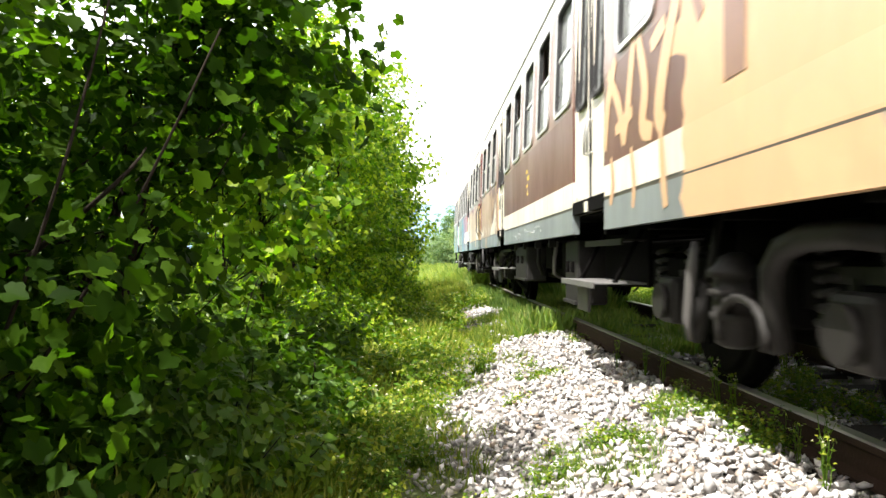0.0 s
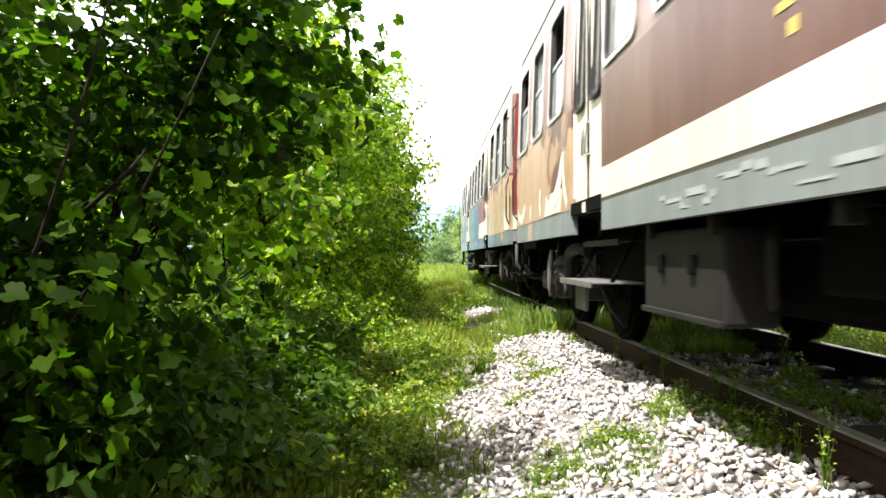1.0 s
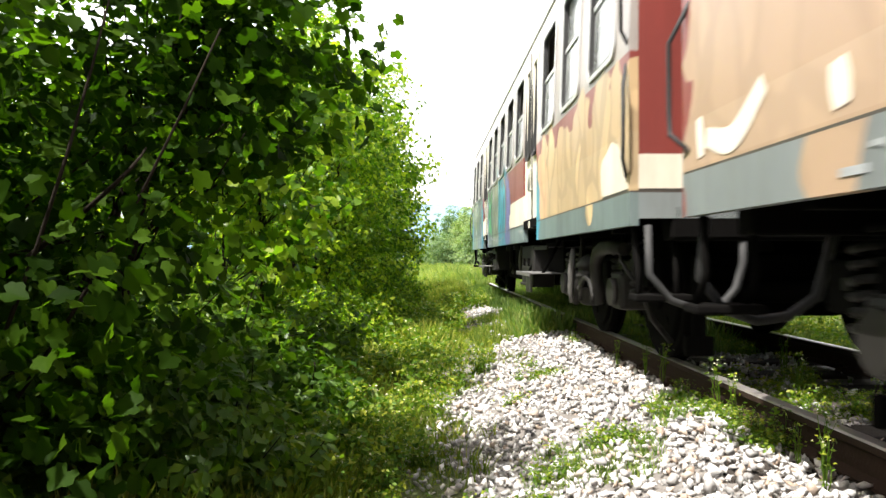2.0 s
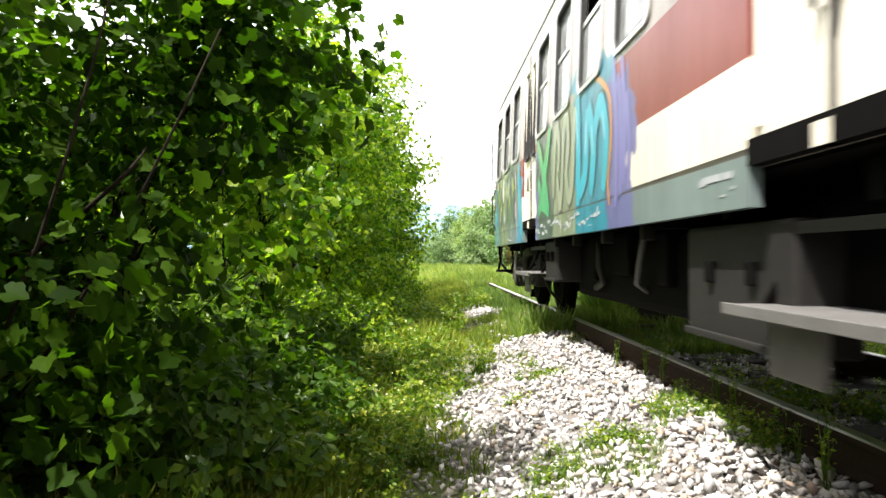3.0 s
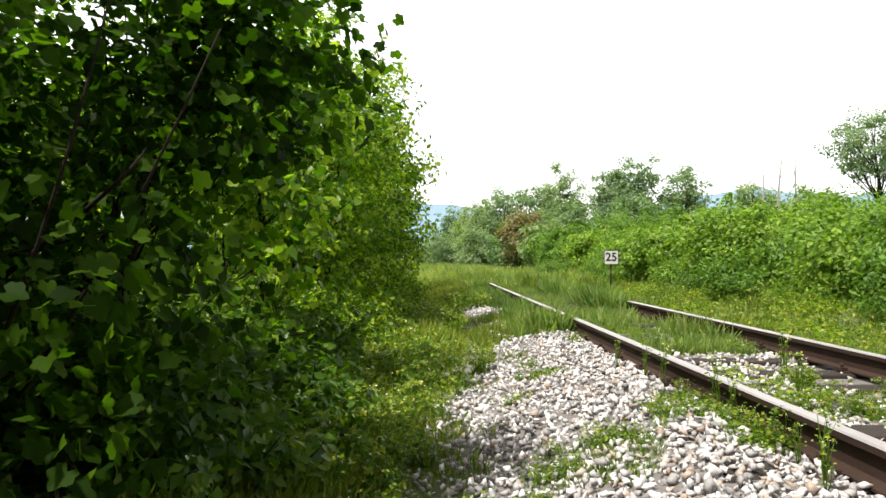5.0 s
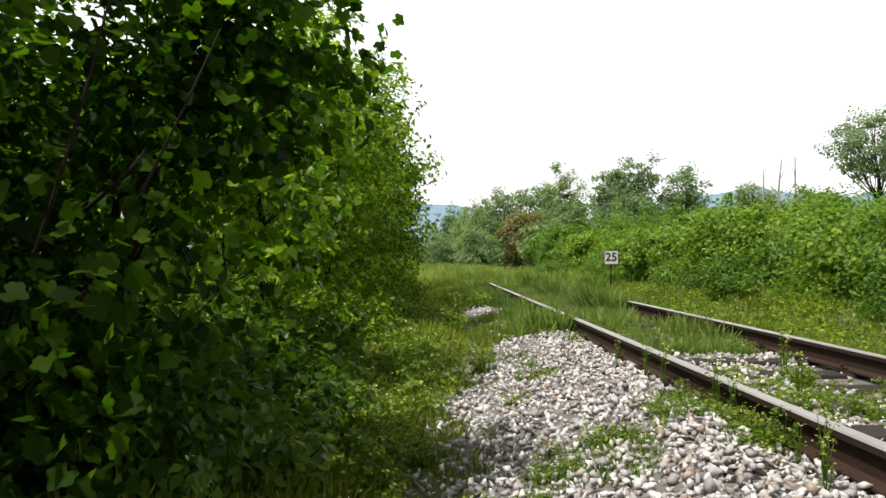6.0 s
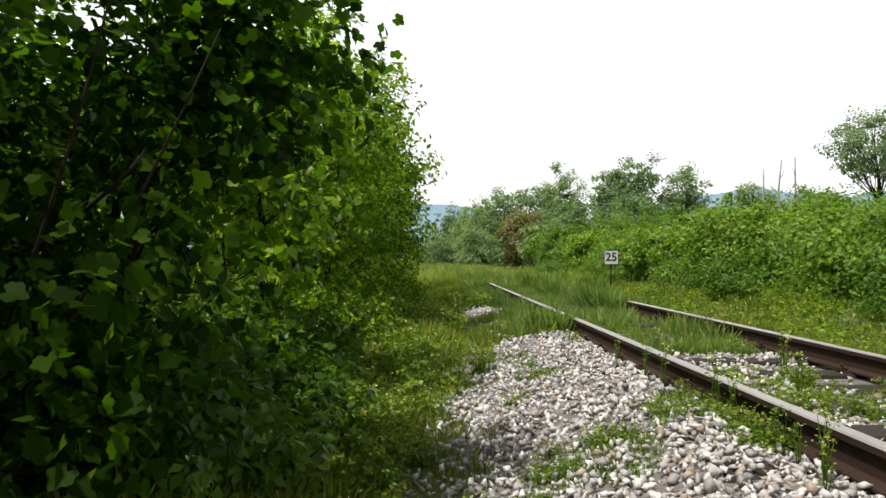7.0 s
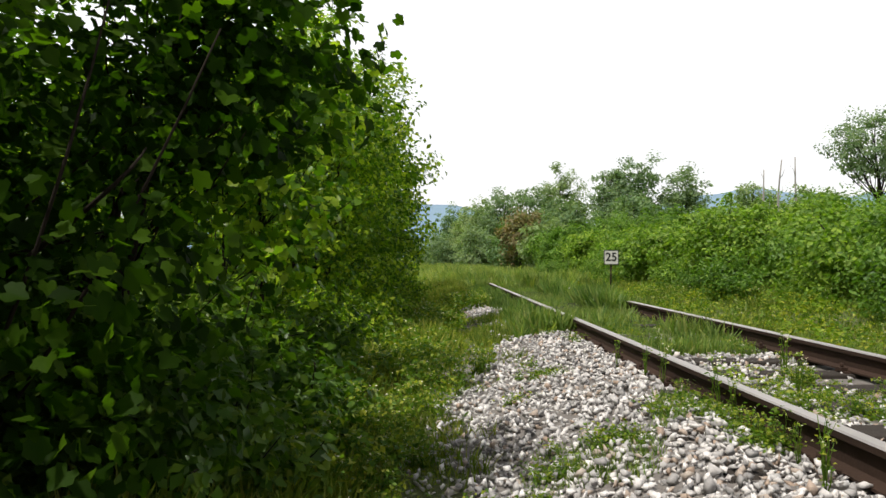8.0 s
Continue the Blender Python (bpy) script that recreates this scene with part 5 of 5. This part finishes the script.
def weed(name, label, seed, height, n_leaves, leaf, spread, flowers=0):
    """A small herb: thin stems with leaves up them, some in flower."""
    rng = np.random.default_rng(seed)
    ob = thing(name, label, "weed", "weeds on the verge", pose(0, 0, -50))
    tips = []
    for k in range(5):
        a = rng.uniform(0, 6.28)
        q = (math.cos(a) * spread * rng.uniform(0.2, 1), math.sin(a) * spread * rng.uniform(0.2, 1), height * rng.uniform(0.7, 1.1))
        bm = bmesh.new()
        pts = limb_points(rng, (0, 0, 0), q, 0.02, 5)
        tube(bm, pts, list(np.linspace(0.004, 0.0015, 5)), 4)
        part("stem", bm, M["weed"], ob)
        tips.append(pts)
    t = rng.random(n_leaves)
    which = rng.integers(0, 5, n_leaves)
    p = np.array([np.array(tips[w][min(4, int(q * 5))]) for w, q in zip(which, t)]) + rng.normal(0, spread * 0.28, (n_leaves, 3)) * np.array([1, 1, 0.5])
    p[:, 2] = np.abs(p[:, 2])
    scatter("foliage", OVAL, p, leaf * rng.uniform(0.6, 1.3, n_leaves), rng, M["weed"], 0.7, parent=ob)
    if flowers:
        fp = np.array([tips[w][4] for w in rng.integers(0, 5, flowers)]) + rng.normal(0, 0.012, (flowers, 3))
        scatter("blossom", OVAL, fp, np.full(flowers, 0.016), rng, M["petal"], 1.0, parent=ob)
    return ob


def plants_low():
    on_stones = lambda x, y: (x > edge_x(y) + 0.02 + 0.16 * np.sin(x * 9 + y * 7) * np.sin(x * 5 - y * 11)) & (y < 15) | bare_patch(x, y)
    grass("verge_grass", "tall green grass on the verge below the bushes", 1, 150000, (-2.2, 1.7), (2.6, 26), 0.34, M["grass"], thin=0.6, exclude=on_stones, rim=True)
    grass("verge_grass", "grass under the trees beside the path", 18, 14000, (-3.5, -0.35), (-5, 2.6), 0.2, M["grass"], thin=0.4)
    grass("verge_grass", "rough grass between the hedge and the track", 2, 60000, (3.5, 8.0), (4, 45), 0.22, M["grass"], thin=0.3)
    grass("track_grass", "sparse grass growing between the rails", 3, 30000, (1.78, 3.1), (6.6, 30), 0.13, M["dry_grass"], thin=0.9)
    grass("track_grass", "tall grass hiding the rails", 5, 3200, (1.0, 2.4), (8.2, 10.2), 0.27, M["dry_grass"], thin=0.6)
    grass("track_grass", "long grass grown over the rails", 6, 34000, (1.2, 4.2), (19.5, 50), 0.44, M["dry_grass"], thin=0.1)
    grass("field_grass", "long meadow grass covering the distant track", 4, 60000, (-3, 9), (24, 110), 0.42, M["dry_grass"], thin=0.1)
    mats = lambda x, y: np.abs(y - 2.85 - 0.78 * x + 0.12 * np.sin(x * 8)) > 0.24 + 0.14 * np.sin(x * 5 + y * 3)
    grass("ballast_grass", "fine short grass spreading over the stones", 8, 15000, (0.0, 1.6), (2.5, 4.5), 0.085, M["dry_grass"], thin=0.7, exclude=mats)
    grass("track_grass", "long grass between the rails further along", 7, 18000, (1.85, 3.0), (6.6, 21), 0.15, M["dry_grass"], thin=0.3)
    grass("track_grass", "long grass along the outer side of the far rail", 13, 16000, (3.3, 4.3), (6.5, 22), 0.17, M["dry_grass"], thin=0.4)
    grass("track_grass", "long grass hiding the far rail", 14, 9000, (2.75, 3.6), (11.6, 23), 0.40, M["dry_grass"], thin=0.3)
    grass("track_grass", "grass tufts against the far rail", 15, 1600, (2.7, 3.1), (6.4, 11.0), 0.26, M["dry_grass"], patch=2.2, thin=1.1)
    grass("track_grass", "grass growing up to the head of the near rail", 16, 9000, (1.1, 1.62), (10.0, 20), 0.22, M["dry_grass"], thin=0.2)
    grass("verge_grass", "short grass over the thin stones beside the track", 17, 6000, (0.55, 1.45), (8.2, 11.6), 0.15, M["grass"], thin=0.2, exclude=bare_patch)
    off_edge = lambda x, y: (x < edge_x(y) - 0.12) | (x > edge_x(y) + 0.1 + 0.28 * np.sin(y * 5.1 + 1) * np.sin(x * 4.3 + y * 2))
    grass("edge_grass", "uneven grass tufts growing out onto the stones", 12, 14000, (-0.4, 1.6), (2.6, 10), 0.12, M["grass"], thin=0.7, exclude=off_edge)
    herbs(41, 18000, (-2.4, 1.4), (2.7, 16), 0.24, 0.050, "leafy yellow-green herbs along the verge", on_stones)
    herbs(42, 42000, (3.6, 7.4), (4.5, 34), 0.24, 0.055, "leafy herbs among the grass beyond the rails")
    herbs(43, 6000, (1.8, 3.08), (3.4, 12), 0.07, 0.035, "small weeds between the rails", lambda x, y: np.sin(x * 2.6 + 1) * np.sin(y * 1.5 + 0.6) < 0.1)
    # herbs: low mats on the stones, leafy ones on the verge, thin tall ones by the rail
    low = weed("ground_weed", "low bright green weed spreading over the stones", 500, 0.07, 130, 0.024, 0.15)
    leafy_ = weed("leafy_weed", "leafy yellow-green weed on the verge", 501, 0.26, 190, 0.042, 0.14, 14)
    tall = weed("tall_weed", "thin tall weed with pale blossom beside the rail", 502, 0.34, 34, 0.03, 0.05, 10)
    rng = np.random.default_rng(9)

    def put(src, x, y, s):
        z = float(ground_z(np.array(x), np.array(y)))
        c = copy_thing(src, pose(x, y, z, rx=rng.uniform(-6, 6), rz=rng.uniform(0, 360)))
        c.scale = (s, s, s)

    for cx, cy, sx, sy, n in ((1.0, 3.62, 0.16, 0.12, 5), (0.3, 3.05, 0.16, 0.12, 5), (0.62, 3.3, 0.2, 0.14, 5), (1.48, 3.55, 0.08, 0.25, 12), (0.90, 5.6, 0.06, 0.15, 5), (0.85, 5.9, 0.1, 0.3, 5), (1.5, 4.0, 0.06, 0.3, 8), (2.35, 4.3, 0.30, 0.45, 34), (2.6, 7.6, 0.3, 0.5, 10), (1.35, 9.0, 0.2, 1.0, 10), (2.5, 8.0, 0.35, 1.4, 12)):
        for k in range(n):
            put(low, cx + rng.normal(0, sx), cy + rng.normal(0, sy), rng.uniform(0.6, 1.15))
    for k in range(120):
        y = 3.0 + 13 * rng.random() ** 1.3
        back = 0.08 + abs(rng.normal(0, 0.6)) + 0.5 * (7.5 < y < 12.5)
        put(leafy_, float(edge_x(y)) - back, y, rng.uniform(0.5, 0.8) + 0.7 * min(1.0, back))
    for k in range(16):
        put(leafy_, rng.uniform(2.0, 2.8), rng.uniform(3.7, 5.1), rng.uniform(0.35, 0.6))
    for x, y in ((1.52, 3.5), (1.50, 3.68), (1.54, 3.3), (1.53, 4.4), (2.75, 6.4), (2.85, 6.9), (2.5, 7.1), (2.9, 5.9)):
        put(leafy_, x, y, rng.uniform(0.4, 0.65))
    for k in range(40):
        y = 6 + 12 * rng.random()
        put(leafy_, 3.9 + rng.random() * 2.2, y, rng.uniform(0.6, 1.3))
    for x, y, s in ((1.52, 5.1, 0.8), (1.56, 4.85, 0.9), (1.60, 4.0, 1.0), (1.62, 3.85, 0.8), (1.5, 2.75, 0.9), (1.42, 2.6, 0.7), (2.25, 4.4, 1.0), (2.6, 5.3, 1.1), (2.0, 6.3, 0.9), (1.45, 5.6, 0.7), (1.5, 2.95, 0.6)):
        put(tall, x, y, s)
    for src in (low, leafy_, tall):
        src.location = (-1.3 + rng.random(), 4.0 + rng.random() * 3, -0.5)


# ---- ballast ----
def stone_shapes(n):
    out = []
    rng = random.Random(21)
    for k in range(n):
        bm = bmesh.new()
        sx, sy, sz = rng.uniform(0.8, 1.35), rng.uniform(0.6, 1.0), rng.uniform(0.4, 0.8)
        for i in range(9):
            v = Vector((rng.gauss(0, 1), rng.gauss(0, 1), rng.gauss(0, 1))).normalized() * rng.uniform(0.85, 1.1)
            bm.verts.new((v.x * sx, v.y * sy, v.z * sz))
        bmesh.ops.convex_hull(bm, input=bm.verts[:])
        for v in [v for v in bm.verts if not v.link_faces]:
            bm.verts.remove(v)
        bmesh.ops.triangulate(bm, faces=bm.faces[:])
        bm.verts.ensure_lookup_table()
        bm.verts.index_update()
        out.append((np.array([v.co[:] for v in bm.verts]), np.array([[v.index for v in f.verts] for f in bm.faces])))
        bm.free()
    return out


def turns(rng, n, tilt):
    a, b, c = rng.uniform(0, 6.283, n), rng.normal(0, tilt, n), rng.normal(0, tilt, n)
    ca, sa, cb, sb, cc, sc = np.cos(a), np.sin(a), np.cos(b), np.sin(b), np.cos(c), np.sin(c)
    z, o = np.zeros(n), np.ones(n)
    rz = np.array([[ca, -sa, z], [sa, ca, z], [z, z, o]]).transpose(2, 0, 1)
    rx = np.array([[o, z, z], [z, cb, -sb], [z, sb, cb]]).transpose(2, 0, 1)
    ry = np.array([[cc, z, sc], [z, o, z], [-sc, z, cc]]).transpose(2, 0, 1)
    return rz @ rx @ ry


def ballast():
    rng = np.random.default_rng(31)
    shapes = stone_shapes(16)
    n, behind = 46000, 8000
    y = np.concatenate([2.2 + 15 * rng.random(n - behind) ** 1.35, rng.uniform(-5.0, 2.2, behind)])
    x = rng.uniform(-0.3, 3.2, n)
    lim = edge_x(y) + rng.normal(0, 0.2, n)
    bare = np.sin(x * 2.3 + 4) * np.sin(y * 1.4 + 1) + rng.normal(0, 0.4, n)
    keep = ((x > lim) | bare_patch(x, y)) & ~((x > 1.6) & (x < 1.78)) & ~(np.abs(x - RAIL_FAR) < 0.08) & ((x < 1.7) | (bare > -0.15)) & ((rng.random(n) < np.clip(1.1 - (y - 7.3) / 2.0, 0.22, 1.0)) & (x < np.where(y < 8.2, 9.0, 1.6)) | bare_patch(x, y))
    x, y = x[keep], y[keep]
    r = rng.uniform(0.014, 0.033, len(x)) * np.where(y > 9, 1.2, 1) * np.where(rng.random(len(x)) < 0.08, 1.35, 1)
    z = ground_z(x, y) + r * rng.uniform(-0.2, 1.2, len(x)) + 0.012 * np.sin(x * 9 + y * 4) * np.sin(y * 7 - x * 3)
    rot = turns(rng, len(x), 0.8)
    kind = rng.integers(0, len(shapes), len(x))
    near = (x > 0.5) & (x < 1.4) & (y > 3.0) & (y < 3.7)
    near &= np.cumsum(near) <= 300
    vs, fs, at = [], [], 0
    for k, (sv, sf) in enumerate(shapes):
        pick = np.where((kind == k) & ~near)[0]
        v = np.einsum("nij,vj->nvi", rot[pick], sv) * r[pick, None, None] + np.stack([x[pick], y[pick], z[pick]], 1)[:, None]
        vs.append(v.reshape(-1, 3))
        fs.append((sf[None] + at + (np.arange(len(pick)) * len(sv))[:, None, None]).reshape(-1, 3))
        at += len(pick) * len(sv)
    bed = new("ballast", fast_mesh("ballast", np.concatenate(vs), np.concatenate(fs), M["stone"]))
    tagged(bed, "pale crushed limestone ballast along the rails", "ballast", kind="stuff")
    meshes = [fast_mesh("stone", sv * 0.024, sf, M["stone"]) for sv, sf in shapes]
    for i in np.where(near)[0]:
        ob = new("stone", meshes[kind[i]])
        ob.parent = bed
        ob.matrix_basis = Matrix.LocRotScale((x[i], y[i], z[i]), Matrix(rot[i].tolist()).to_quaternion(), (r[i] / 0.024,) * 3)


plants_left()
plants_right()
plants_low()
ballast()


# ---- what moves ----
def motions():
    times = [0.5 * k for k in range(17)]
    for car, sets, y0 in ((car_a, sets_a, 7.98), (car_b, sets_b, 22.45)):
        walk(car, [(t, pose(TRACK, y0 - SPEED * t, 0)) for t in times])
        for ws in sets:
            wy = ws.location.y
            walk(ws, [(0.1 * k, pose(0, wy, 0.45, rx=math.degrees(SPEED * 0.1 * k / 0.45))) for k in range(81)])


motions()
